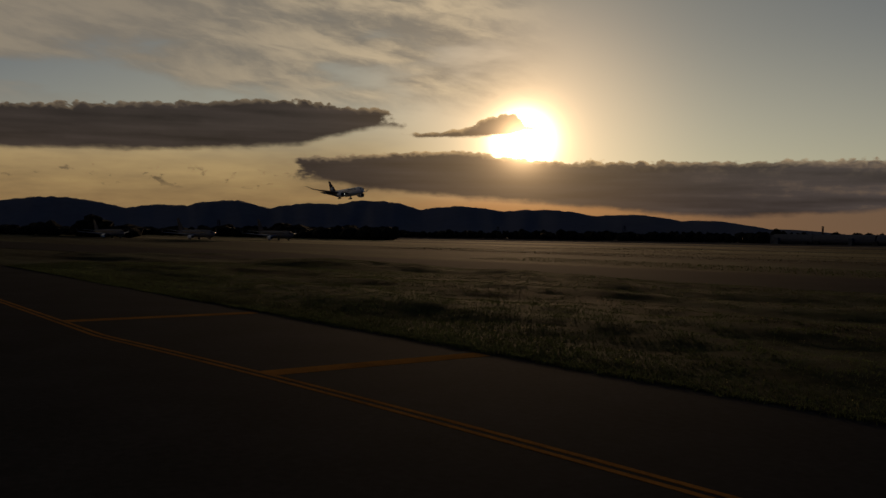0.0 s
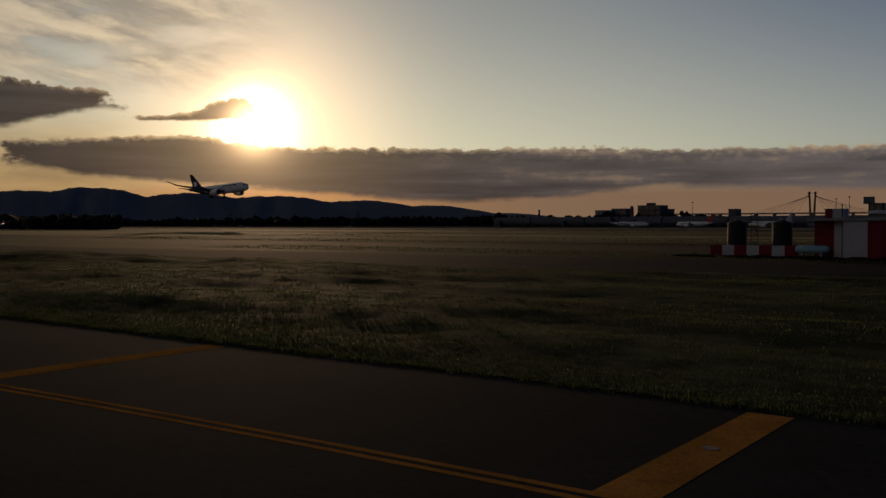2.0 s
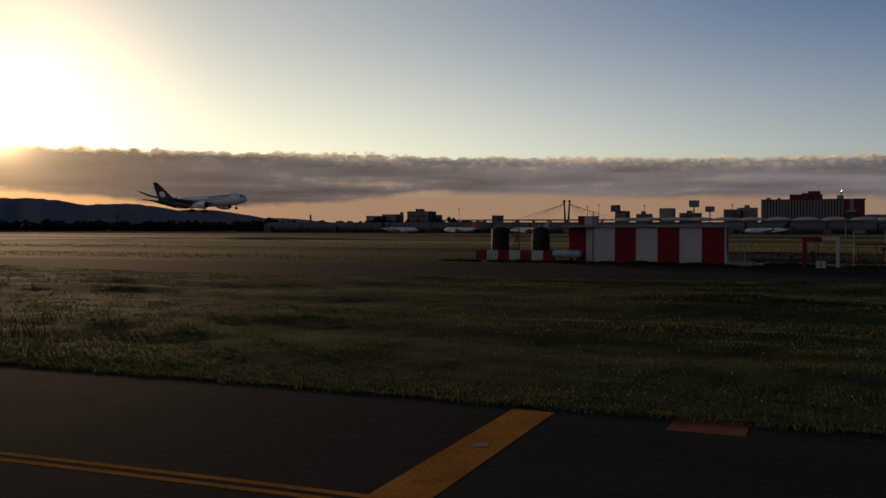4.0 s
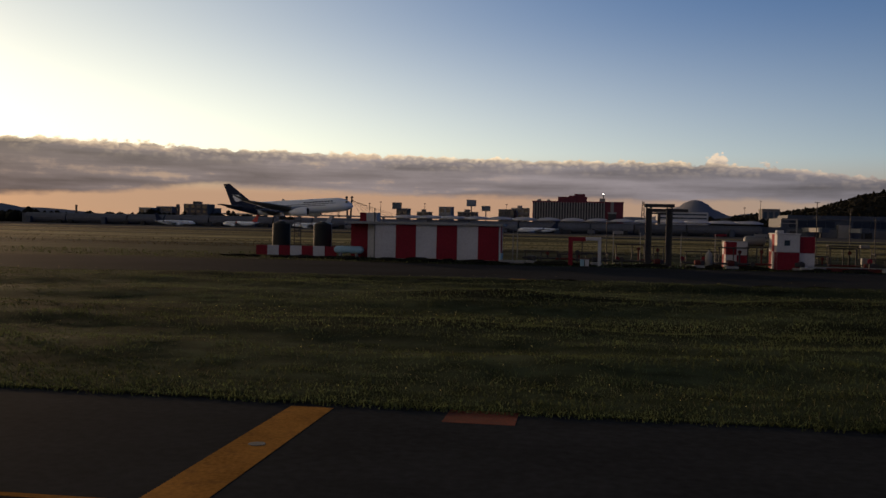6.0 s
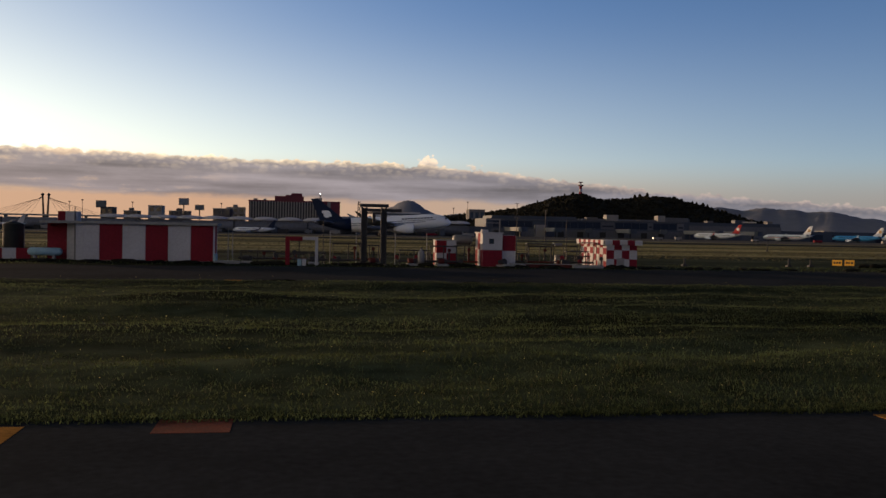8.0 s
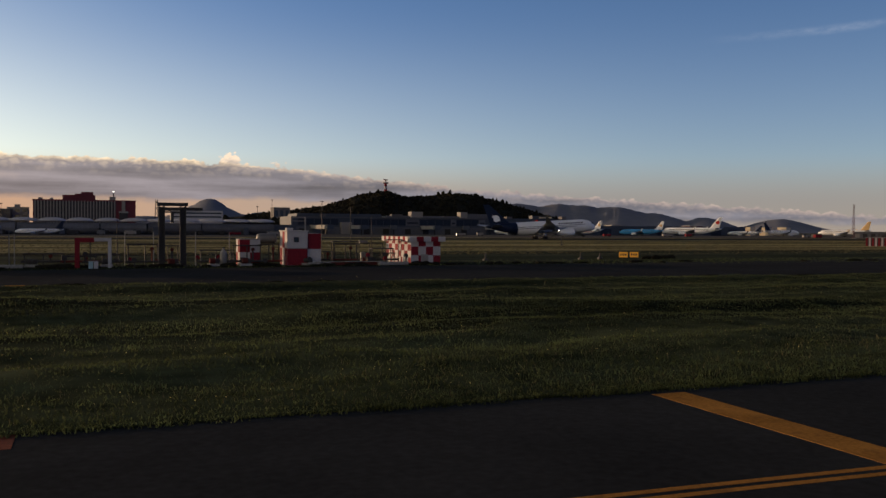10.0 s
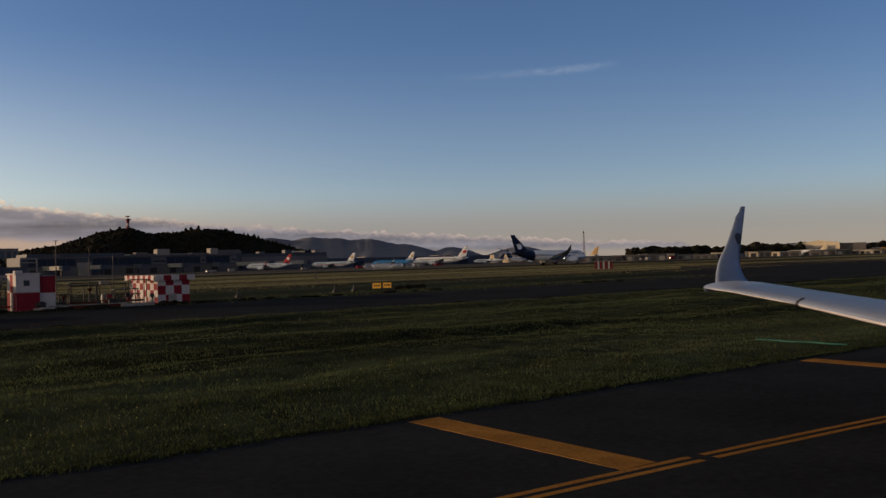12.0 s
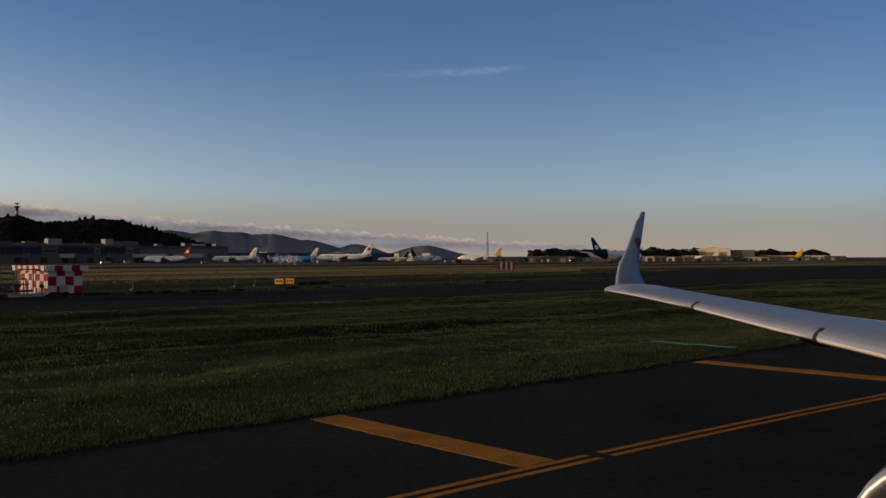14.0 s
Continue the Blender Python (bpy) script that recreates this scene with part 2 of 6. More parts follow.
# ---- materials ----
def mat(name, base, rough=0.7, metal=0.0, vary=0.18, scale=1.0, bump=0.15, stain=None, thin=0.0, spec=0.4, stretch=(1, 1, 1), island=0.0, each=0.0):
    """A surface with grain at two scales. thin: share of light let through. island, each: how far pieces or objects differ."""
    m = bpy.data.materials.new(name)
    m.use_nodes = True
    t = m.node_tree
    p = t.nodes["Principled BSDF"]
    p.inputs["Roughness"].default_value, p.inputs["Metallic"].default_value = rough, metal
    p.inputs["Specular IOR Level"].default_value = spec
    tc = t.nodes.new("ShaderNodeTexCoord")
    mp = t.nodes.new("ShaderNodeMapping")
    mp.inputs["Scale"].default_value = stretch
    t.links.new(tc.outputs["Object"], mp.inputs[0])
    fac = None
    cols = [tuple(max(0.0, c * (1 - vary * 1.4)) for c in base), tuple(min(1.0, c * (1 + vary)) for c in base)]
    for k, (sc, det) in enumerate(((scale * 0.35, 4), (scale * 6.0, 6))):
        n = t.nodes.new("ShaderNodeTexNoise")
        n.inputs["Scale"].default_value, n.inputs["Detail"].default_value = sc, det
        t.links.new(mp.outputs[0], n.inputs["Vector"])
        fac = n.outputs["Fac"] if fac is None else _mix_add(t, fac, n.outputs["Fac"])
    mr = t.nodes.new("ShaderNodeMapRange")
    mr.inputs[1].default_value, mr.inputs[2].default_value = 0.32, 0.68
    t.links.new(fac, mr.inputs[0])
    mx = t.nodes.new("ShaderNodeMix")
    mx.data_type = "RGBA"
    mx.inputs[6].default_value, mx.inputs[7].default_value = (*cols[0], 1), (*cols[1], 1)
    t.links.new(mr.outputs[0], mx.inputs[0])
    col = mx.outputs[2]
    if stain:
        n = t.nodes.new("ShaderNodeTexNoise")
        n.inputs["Scale"].default_value, n.inputs["Detail"].default_value, n.inputs["Roughness"].default_value = scale * 1.1, 8, 0.7
        t.links.new(mp.outputs[0], n.inputs["Vector"])
        r = t.nodes.new("ShaderNodeMapRange")
        r.inputs[1].default_value, r.inputs[2].default_value, r.inputs[4].default_value = 0.52, 0.70, 0.8
        t.links.new(n.outputs["Fac"], r.inputs[0])
        m2 = t.nodes.new("ShaderNodeMix")
        m2.data_type = "RGBA"
        t.links.new(r.outputs[0], m2.inputs[0]), t.links.new(col, m2.inputs[6])
        m2.inputs[7].default_value = (*stain, 1)
        col = m2.outputs[2]
    for amount, kind, sock in ((island, "ShaderNodeNewGeometry", "Random Per Island"), (each, "ShaderNodeObjectInfo", "Random")):
        if amount:
            src = t.nodes.new(kind)
            r = t.nodes.new("ShaderNodeMapRange")
            r.inputs[3].default_value, r.inputs[4].default_value = 1 - amount, 1 + amount
            t.links.new(src.outputs[sock], r.inputs[0])
            h = t.nodes.new("ShaderNodeHueSaturation")
            t.links.new(r.outputs[0], h.inputs["Value"]), t.links.new(col, h.inputs["Color"])
            col = h.outputs[0]
    t.links.new(col, p.inputs["Base Color"])
    if bump:
        b = t.nodes.new("ShaderNodeBump")
        b.inputs["Strength"].default_value, b.inputs["Distance"].default_value = bump, 0.03
        t.links.new(fac, b.inputs["Height"]), t.links.new(b.outputs[0], p.inputs["Normal"])
    if thin:
        tr = t.nodes.new("ShaderNodeBsdfTranslucent")
        ms = t.nodes.new("ShaderNodeMixShader")
        ms.inputs[0].default_value = thin
        t.links.new(col, tr.inputs[0]), t.links.new(p.outputs[0], ms.inputs[1]), t.links.new(tr.outputs[0], ms.inputs[2])
        t.links.new(ms.outputs[0], t.nodes["Material Output"].inputs[0])
    return m


def _mix_add(t, a, b):
    n = t.nodes.new("ShaderNodeMath")
    n.operation = "MULTIPLY_ADD"
    n.inputs[1].default_value = 0.5
    s = t.nodes.new("ShaderNodeMath")
    s.operation = "MULTIPLY"
    s.inputs[1].default_value = 0.5
    t.links.new(a, n.inputs[0]), t.links.new(b, s.inputs[0]), t.links.new(s.outputs[0], n.inputs[2])
    return n.outputs[0]


def lamp_mat(name, col, power):
    m = bpy.data.materials.new(name)
    m.use_nodes = True
    p = m.node_tree.nodes["Principled BSDF"]
    p.inputs["Base Color"].default_value = (*col, 1)
    p.inputs["Emission Color"].default_value, p.inputs["Emission Strength"].default_value = (*col, 1), power
    return m


def ground_mat():
    """Airfield turf: green by the taxiway, pale dry hay further out, in uneven strips along the runway."""
    m = bpy.data.materials.new("airfield_turf")
    m.use_nodes = True
    t = m.node_tree
    p = t.nodes["Principled BSDF"]
    p.inputs["Roughness"].default_value, p.inputs["Specular IOR Level"].default_value = 0.95, 0.007
    geo = t.nodes.new("ShaderNodeNewGeometry")
    sp = t.nodes.new("ShaderNodeSeparateXYZ")
    t.links.new(geo.outputs["Position"], sp.inputs[0])
    mp = t.nodes.new("ShaderNodeMapping")
    mp.inputs["Scale"].default_value = (0.012, 0.07, 1)
    t.links.new(geo.outputs["Position"], mp.inputs[0])
    n = t.nodes.new("ShaderNodeTexNoise")
    n.inputs["Scale"].default_value, n.inputs["Detail"].default_value, n.inputs["Roughness"].default_value = 1.0, 8, 0.65
    t.links.new(mp.outputs[0], n.inputs["Vector"])
    w = t.nodes.new("ShaderNodeMath")
    w.operation = "MULTIPLY_ADD"
    w.inputs[1].default_value = 40.0
    t.links.new(n.outputs["Fac"], w.inputs[0]), t.links.new(sp.outputs[1], w.inputs[2])
    r = t.nodes.new("ShaderNodeMapRange")
    r.inputs[1].default_value, r.inputs[2].default_value = 20.0, 520.0
    t.links.new(w.outputs[0], r.inputs[0])
    cr = t.nodes.new("ShaderNodeValToRGB")
    stops = ((0.0, GREEN), (0.19, GREEN), (0.21, DARK_TURF), (0.30, DARK_TURF), (0.33, HAY), (0.46, HAY), (0.49, MID_TURF), (0.53, MID_TURF), (0.56, HAY), (0.65, HAY),
             (0.68, DARK_TURF), (0.79, DARK_TURF), (0.81, HAY), (0.85, HAY), (0.87, (0.07, 0.07, 0.06)), (1.0, (0.07, 0.07, 0.06)))
    while len(cr.color_ramp.elements) < len(stops):
        cr.color_ramp.elements.new(0.5)
    for e, (pos, c) in zip(cr.color_ramp.elements, stops):
        e.position, e.color = pos, (*c, 1)
    t.links.new(r.outputs[0], cr.inputs[0])
    n2 = t.nodes.new("ShaderNodeTexNoise")
    n2.inputs["Scale"].default_value, n2.inputs["Detail"].default_value = 0.8, 8
    t.links.new(geo.outputs["Position"], n2.inputs["Vector"])
    mp3 = t.nodes.new("ShaderNodeMapping")
    mp3.inputs["Scale"].default_value = (0.05, 0.2, 1)
    t.links.new(geo.outputs["Position"], mp3.inputs[0])
    n3 = t.nodes.new("ShaderNodeTexNoise")
    n3.inputs["Scale"].default_value, n3.inputs["Detail"].default_value, n3.inputs["Roughness"].default_value = 1.0, 10, 0.72
    t.links.new(mp3.outputs[0], n3.inputs["Vector"])
    v = t.nodes.new("ShaderNodeMapRange")
    v.inputs[1].default_value, v.inputs[2].default_value, v.inputs[3].default_value, v.inputs[4].default_value = 0.32, 0.68, 0.25, 1.9
    t.links.new(_mix_add(t, n2.outputs["Fac"], n3.outputs["Fac"]), v.inputs[0])
    mp4 = t.nodes.new("ShaderNodeMapping")
    mp4.inputs["Scale"].default_value = (0.004, 0.06, 1)
    t.links.new(geo.outputs["Position"], mp4.inputs[0])
    n4 = t.nodes.new("ShaderNodeTexNoise")
    n4.inputs["Scale"].default_value, n4.inputs["Detail"].default_value = 1.0, 6
    t.links.new(mp4.outputs[0], n4.inputs["Vector"])
    v4 = t.nodes.new("ShaderNodeMapRange")
    v4.inputs[1].default_value, v4.inputs[2].default_value, v4.inputs[3].default_value, v4.inputs[4].default_value = 0.40, 0.60, 0.3, 1.35
    t.links.new(n4.outputs["Fac"], v4.inputs[0])
    vm = t.nodes.new("ShaderNodeMath")
    vm.operation = "MULTIPLY"
    t.links.new(v.outputs[0], vm.inputs[0]), t.links.new(v4.outputs[0], vm.inputs[1])
    h = t.nodes.new("ShaderNodeHueSaturation")
    t.links.new(vm.outputs[0], h.inputs["Value"]), t.links.new(cr.outputs[0], h.inputs["Color"])
    t.links.new(h.outputs[0], p.inputs["Base Color"])
    b = t.nodes.new("ShaderNodeBump")
    b.inputs["Strength"].default_value, b.inputs["Distance"].default_value = 0.25, 0.15
    t.links.new(n2.outputs["Fac"], b.inputs["Height"]), t.links.new(b.outputs[0], p.inputs["Normal"])
    return m


GREEN, DARK_TURF, MID_TURF, HAY = (0.034, 0.041, 0.021), (0.024, 0.028, 0.016), (0.07, 0.066, 0.034), (0.175, 0.158, 0.078)
M = dict(
    turf=ground_mat(),
    asphalt=mat("asphalt", (0.0255, 0.028, 0.0315), 1.0, vary=0.25, scale=0.8, bump=0.25, stain=(0.019, 0.021, 0.023), spec=0.003),
    road=mat("old_asphalt", (0.026, 0.027, 0.030), 1.0, vary=0.25, scale=0.3, bump=0.2, stain=(0.023, 0.0235, 0.025), spec=0.003),
    concrete=mat("apron_concrete", (0.10, 0.095, 0.09), 1.0, spec=0.0, vary=0.2, scale=0.1, bump=0.1),
    yellow=mat("taxi_yellow_paint", (0.30, 0.150, 0.042), 0.85, vary=0.3, scale=2.0, bump=0.0, stain=(0.15, 0.08, 0.035), spec=0.0),
    redmark=mat("worn_red_paint", (0.13, 0.035, 0.02), 0.9, vary=0.3, scale=3.0, spec=0.05, stain=(0.05, 0.03, 0.025)),
    blade=mat("grass_blades", (0.063, 0.081, 0.037), 0.9, vary=0.62, scale=0.6, bump=0, thin=0.5, island=0.3, spec=0.0, stretch=(0.35, 1, 1)),
    hay=mat("dry_grass_blades", (0.125, 0.115, 0.06), 0.9, vary=0.4, scale=0.03, bump=0, thin=0.15, island=0.4, spec=0.0),
    flower=mat("yellow_flowers", (0.42, 0.37, 0.14), 0.7, vary=0.2, bump=0, thin=0.4, island=0.4),
    white=mat("white_wall_paint", (0.38, 0.38, 0.40), 0.8, vary=0.12, scale=0.8, bump=0.1, spec=0.2, stain=(0.32, 0.315, 0.31)),
    red=mat("red_wall_paint", (0.16, 0.010, 0.020), 0.8, vary=0.2, scale=0.8, bump=0.1, spec=0.2, stain=(0.13, 0.011, 0.017)),
    grey=mat("cement_render", (0.22, 0.22, 0.22), 0.85, vary=0.2, scale=0.6, stain=(0.18, 0.18, 0.18)),
    dark=mat("dark_steel", (0.03, 0.03, 0.034), 0.7, 0.2, vary=0.25, scale=2.0),
    galv=mat("galvanised_steel", (0.16, 0.165, 0.17), 0.6, 0.5, vary=0.2, scale=2.0),
    black=mat("black_tank_plastic", (0.010, 0.011, 0.010), 0.8, vary=0.25, scale=1.0),
    blue=mat("pale_blue_paint", (0.22, 0.36, 0.44), 0.55, vary=0.15, scale=1.5, stain=(0.16, 0.25, 0.30)),
    teal=mat("teal_hose_plastic", (0.03, 0.15, 0.12), 0.6, vary=0.15, scale=2.0, bump=0.0),
    panel=mat("light_wing_panel_paint", (0.25, 0.30, 0.41), 0.4, vary=0.08, scale=1.5, bump=0.03, spec=0.2),
    skin=mat("white_aircraft_paint", (0.78, 0.79, 0.80), 0.28, vary=0.05, scale=0.3, bump=0.0, spec=0.5),
    navy=mat("navy_aircraft_paint", (0.010, 0.018, 0.045), 0.5, vary=0.1, scale=0.3, bump=0.0, spec=0.15),
    wing=mat("wing_grey_paint", (0.18, 0.225, 0.32), 0.36, vary=0.07, scale=0.8, bump=0.03, stain=(0.14, 0.175, 0.25), spec=0.2),
    darkwing=mat("wing_underside_grey", (0.20, 0.21, 0.23), 0.5, vary=0.15, scale=0.4, bump=0.02, spec=0.2),
    metal=mat("polished_aluminium", (0.40, 0.41, 0.43), 0.45, 0.7, vary=0.06, scale=2.0, bump=0.0),
    tyre=mat("tyre_rubber", (0.02, 0.02, 0.02), 0.85, vary=0.2, scale=3.0),
    glass=mat("dark_glazing", (0.02, 0.03, 0.045), 0.12, vary=0.15, scale=0.4, bump=0.0, spec=0.7),
    terminal=mat("terminal_cladding", (0.035, 0.045, 0.066), 0.6, vary=0.15, scale=0.1, bump=0.05),
    hall=mat("hall_sheet_metal", (0.095, 0.10, 0.118), 0.7, vary=0.2, scale=0.15, bump=0.05, stain=(0.08, 0.08, 0.09), each=0.22, spec=0.25),
    shade_glass=mat("tinted_pier_glazing", (0.012, 0.016, 0.028), 0.3, vary=0.15, scale=0.2, bump=0.0, spec=0.25),
    vault=mat("pale_roof_membrane", (0.42, 0.42, 0.46), 0.6, vary=0.12, scale=0.2),
    brickred=mat("maroon_render", (0.12, 0.018, 0.032), 0.8, vary=0.15, scale=0.1),
    fin=mat("concrete_fins", (0.20, 0.19, 0.185), 0.8, vary=0.12, scale=0.2),
    city=mat("city_render", (0.10, 0.095, 0.10), 0.85, vary=0.3, scale=0.05, each=0.3),
    cream=mat("cream_sheet_wall", (0.55, 0.47, 0.34), 0.7, vary=0.12, scale=0.1),
    rust=mat("dull_red_oxide_paint", (0.085, 0.022, 0.020), 0.85, vary=0.3, scale=2.0, stain=(0.05, 0.03, 0.025), spec=0.1),
    board=mat("billboard_print", (0.13, 0.16, 0.20), 0.6, vary=0.4, scale=0.2, each=0.3),
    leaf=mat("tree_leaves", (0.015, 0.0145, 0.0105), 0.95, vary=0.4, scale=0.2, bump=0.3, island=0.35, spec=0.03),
    bark=mat("bark", (0.08, 0.06, 0.045), 0.9, vary=0.3, scale=2.0),
    # mountains: distance haze is put into this paler, bluer base colour
    rock=mat("hazed_mountain_scrub", (0.16, 0.172, 0.21), 1.0, vary=0.1, scale=0.004, bump=0.0, spec=0.0),
    orange=mat("orange_aircraft_paint", (0.62, 0.30, 0.02), 0.4, vary=0.08, scale=0.2, bump=0),
    crimson=mat("crimson_aircraft_paint", (0.42, 0.02, 0.02), 0.4, vary=0.08, scale=0.2, bump=0),
    sky=mat("sky_blue_aircraft_paint", (0.05, 0.30, 0.60), 0.4, vary=0.08, scale=0.2, bump=0),
    gold=mat("warm_gold_aircraft_paint", (0.60, 0.40, 0.18), 0.4, vary=0.08, scale=0.2, bump=0),
    sign=lamp_mat("lit_yellow_sign", (0.80, 0.36, 0.03), 0.12),
    beacon=lamp_mat("aircraft_lamp", (1.0, 0.95, 0.85), 8.0),
    ember=lamp_mat("warm_lamp", (1.0, 0.75, 0.5), 5.0),
)


# ---- shaping ----
def box(bm, x0, x1, y0, y1, z0, z1, bev=0.0, m=None):
    r = bmesh.ops.create_cube(bm, size=1, matrix=Matrix.Translation(((x0 + x1) / 2, (y0 + y1) / 2, (z0 + z1) / 2)) @ Matrix.Diagonal((x1 - x0, y1 - y0, z1 - z0, 1)))
    if bev:
        es = list({e for v in r["verts"] for e in v.link_edges})
        bmesh.ops.bevel(bm, geom=es, offset=bev, segments=1, affect="EDGES")
    return bm


def rod(bm, a, b, r0, r1=None, seg=10):
    a, b = Vector(a), Vector(b)
    d = b - a
    m = Matrix.Translation((a + b) / 2) @ d.to_track_quat("Z", "Y").to_matrix().to_4x4()
    bmesh.ops.create_cone(bm, cap_ends=True, segments=seg, radius1=r0, radius2=r0 if r1 is None else r1, depth=d.length, matrix=m)
    return bm


def loft(bm, rings, close=True):
    rows = [[bm.verts.new(p) for p in ring] for ring in rings]
    n = len(rows[0])
    for a, b in zip(rows, rows[1:]):
        for k in range(n):
            bm.faces.new((a[k], a[(k + 1) % n], b[(k + 1) % n], b[k]))
    if close:
        bm.faces.new(rows[0][::-1]), bm.faces.new(rows[-1])
    return bm


def oval(x, y, z, ry, rz, n=20):
    return [(x, y + ry * math.cos(2 * math.pi * k / n), z + rz * math.sin(2 * math.pi * k / n)) for k in range(n)]


def finish(name, bm, mats, smooth=False):
    bmesh.ops.recalc_face_normals(bm, faces=bm.faces)
    me = bpy.data.meshes.new(name)
    bm.to_mesh(me)
    bm.free()
    for mm in mats if isinstance(mats, (list, tuple)) else [mats]:
        me.materials.append(mm)
    if smooth:
        me.shade_smooth()
    return me


def part(name, bm, mats, parent, label="", smooth=False, at=None):
    ob = new(name, finish(name, bm, mats, smooth))
    ob.parent = parent
    if at is not None:
        ob.matrix_basis = at
    return tagged(ob, label=label)


def root(name, m, label, category, group="", kind=""):
    ob = new(name)
    ob.matrix_basis = m
    ob.empty_display_size = 0.5
    return tagged(ob, label, category, group, kind)


def single(name, bm, mats, label, category, group="", kind="", smooth=False, at=None):
    ob = new(name, finish(name, bm, mats, smooth))
    if at is not None:
        ob.matrix_basis = at
    return tagged(ob, label, category, group, kind)


def B(*a, **k):
    return box(bmesh.new(), *a, **k)


def R(*a, **k):
    return rod(bmesh.new(), *a, **k)


def across(az, y):
    """X of a thing seen az degrees to the left of +Y at the distance y."""
    return -y * math.tan(radians(az))


def lump(x, y):
    """Height of the uneven turf, level at both edges of the strip."""
    return max(0.06, min(1.0, (y - 18.4) / 7.0, (63.2 - y) / 3.0)) * max(0.0, 0.48 * noise.noise((x * 0.035, y * 0.12, 0)) + 0.27 * noise.noise((x * 0.11, y * 0.3, 5)) + 0.12 * noise.noise((x * 0.5, y * 0.8, 2)) + 0.19)


# ---- ground ----
def ground():
    bm = bmesh.new()
    vs = [bm.verts.new((6500 * math.cos(a), 6500 * math.sin(a), -0.02)) for a in np.linspace(0, 2 * math.pi, 64, endpoint=False)]
    bm.faces.new(vs)
    single("ground", bm, M["turf"], "flat airfield turf, green and hay-coloured strips to the horizon", "ground", kind="structure")


def pave(name, corners, z, m, label):
    bm = bmesh.new()
    top = [bm.verts.new((x, y, z)) for x, y in corners]
    low = [bm.verts.new((x, y, -0.3)) for x, y in corners]
    bm.faces.new(top)
    for k in range(len(top)):
        bm.faces.new((low[k], low[(k + 1) % len(top)], top[(k + 1) % len(top)], top[k]))
    return single(name, bm, M[m], label, "pavement", kind="structure")


def turf_field():
    """The uneven green strip between the taxiway and the service road."""
    xs, ys = np.arange(-150, 261, 1.6), np.arange(18.6, 62.7, 1.05)
    bm = bmesh.new()
    rows = []
    for y in ys:
        rows.append([bm.verts.new((x, y + (0.25 * noise.noise((x * 0.7, 3, 1)) if y < 19 else 0), lump(x, y) + 0.01)) for x in xs])
    for a, b in zip(rows, rows[1:]):
        for k in range(len(xs) - 1):
            bm.faces.new((a[k], a[k + 1], b[k + 1], b[k]))
    single("grass_verge", bm, M["turf"], "uneven green turf verge beside the taxiway", "grass", kind="structure", smooth=True)


def blades(name, m, n, xr, yr, h, w, label, base, power=1.6, clump=(0.05, 0.12, 1.2)):
    """Tufts of two or three blades, denser towards the near side."""
    rng = np.random.default_rng(n)
    x = rng.uniform(*xr, n)
    y = yr[0] + (yr[1] - yr[0]) * rng.uniform(0, 1, n) ** power
    patch = np.array([noise.noise((a * clump[0], b * clump[1], 9)) + 0.5 * noise.noise((a * clump[0] * 5, b * clump[1] * 4, 4)) for a, b in zip(x, y)])
    keep = rng.uniform(-0.25, 0.25, n) < patch + clump[2]
    x, y, patch = x[keep], y[keep], patch[keep]
    n = len(x)
    z = np.array([base(a, b) for a, b in zip(x, y)])
    hh = h * rng.uniform(0.45, 1.25, n) * (1 + 0.5 * np.clip(patch, -0.6, 1))
    ang, lean = rng.uniform(0, math.pi, n), rng.normal(0, 0.45, (n, 2))
    co = np.empty((n, 3, 3))
    dx, dy = np.cos(ang) * w * rng.uniform(0.5, 1.3, n), np.sin(ang) * w * rng.uniform(0.5, 1.3, n)
    co[:, 0] = np.stack([x - dx, y - dy, z], 1)
    co[:, 1] = np.stack([x + dx, y + dy, z], 1)
    co[:, 2] = np.stack([x + lean[:, 0] * hh, y + lean[:, 1] * hh, z + hh], 1)
    me = bpy.data.meshes.new(name)
    me.vertices.add(n * 3), me.loops.add(n * 3), me.polygons.add(n)
    me.vertices.foreach_set("co", co.ravel())
    me.loops.foreach_set("vertex_index", np.arange(n * 3))
    me.polygons.foreach_set("loop_start", np.arange(0, n * 3, 3))
    me.update(calc_edges=True)
    me.materials.append(M[m])
    tagged(new(name, me), label, "grass", kind="stuff")


def flowers():
    rng = np.random.default_rng(5)
    bm = bmesh.new()
    for _ in range(5200):
        x, y = rng.uniform(-60, 110), 19.5 + 42 * rng.uniform() ** 1.5
        if noise.noise((x * 0.06, y * 0.1, 2)) + rng.uniform(-0.5, 0.5) < 0:
            continue
        z, s = lump(x, y) + rng.uniform(0.12, 0.34), rng.uniform(0.008, 0.018)
        vs = [bm.verts.new((x + s * math.cos(a), y + rng.uniform(-s, s), z + s * math.sin(a))) for a in (0, 1.57, 3.14, 4.71)]
        bm.faces.new(vs)
    single("wild_flowers", bm, M["flower"], "small yellow wild flowers among the grass", "flowers", kind="stuff")


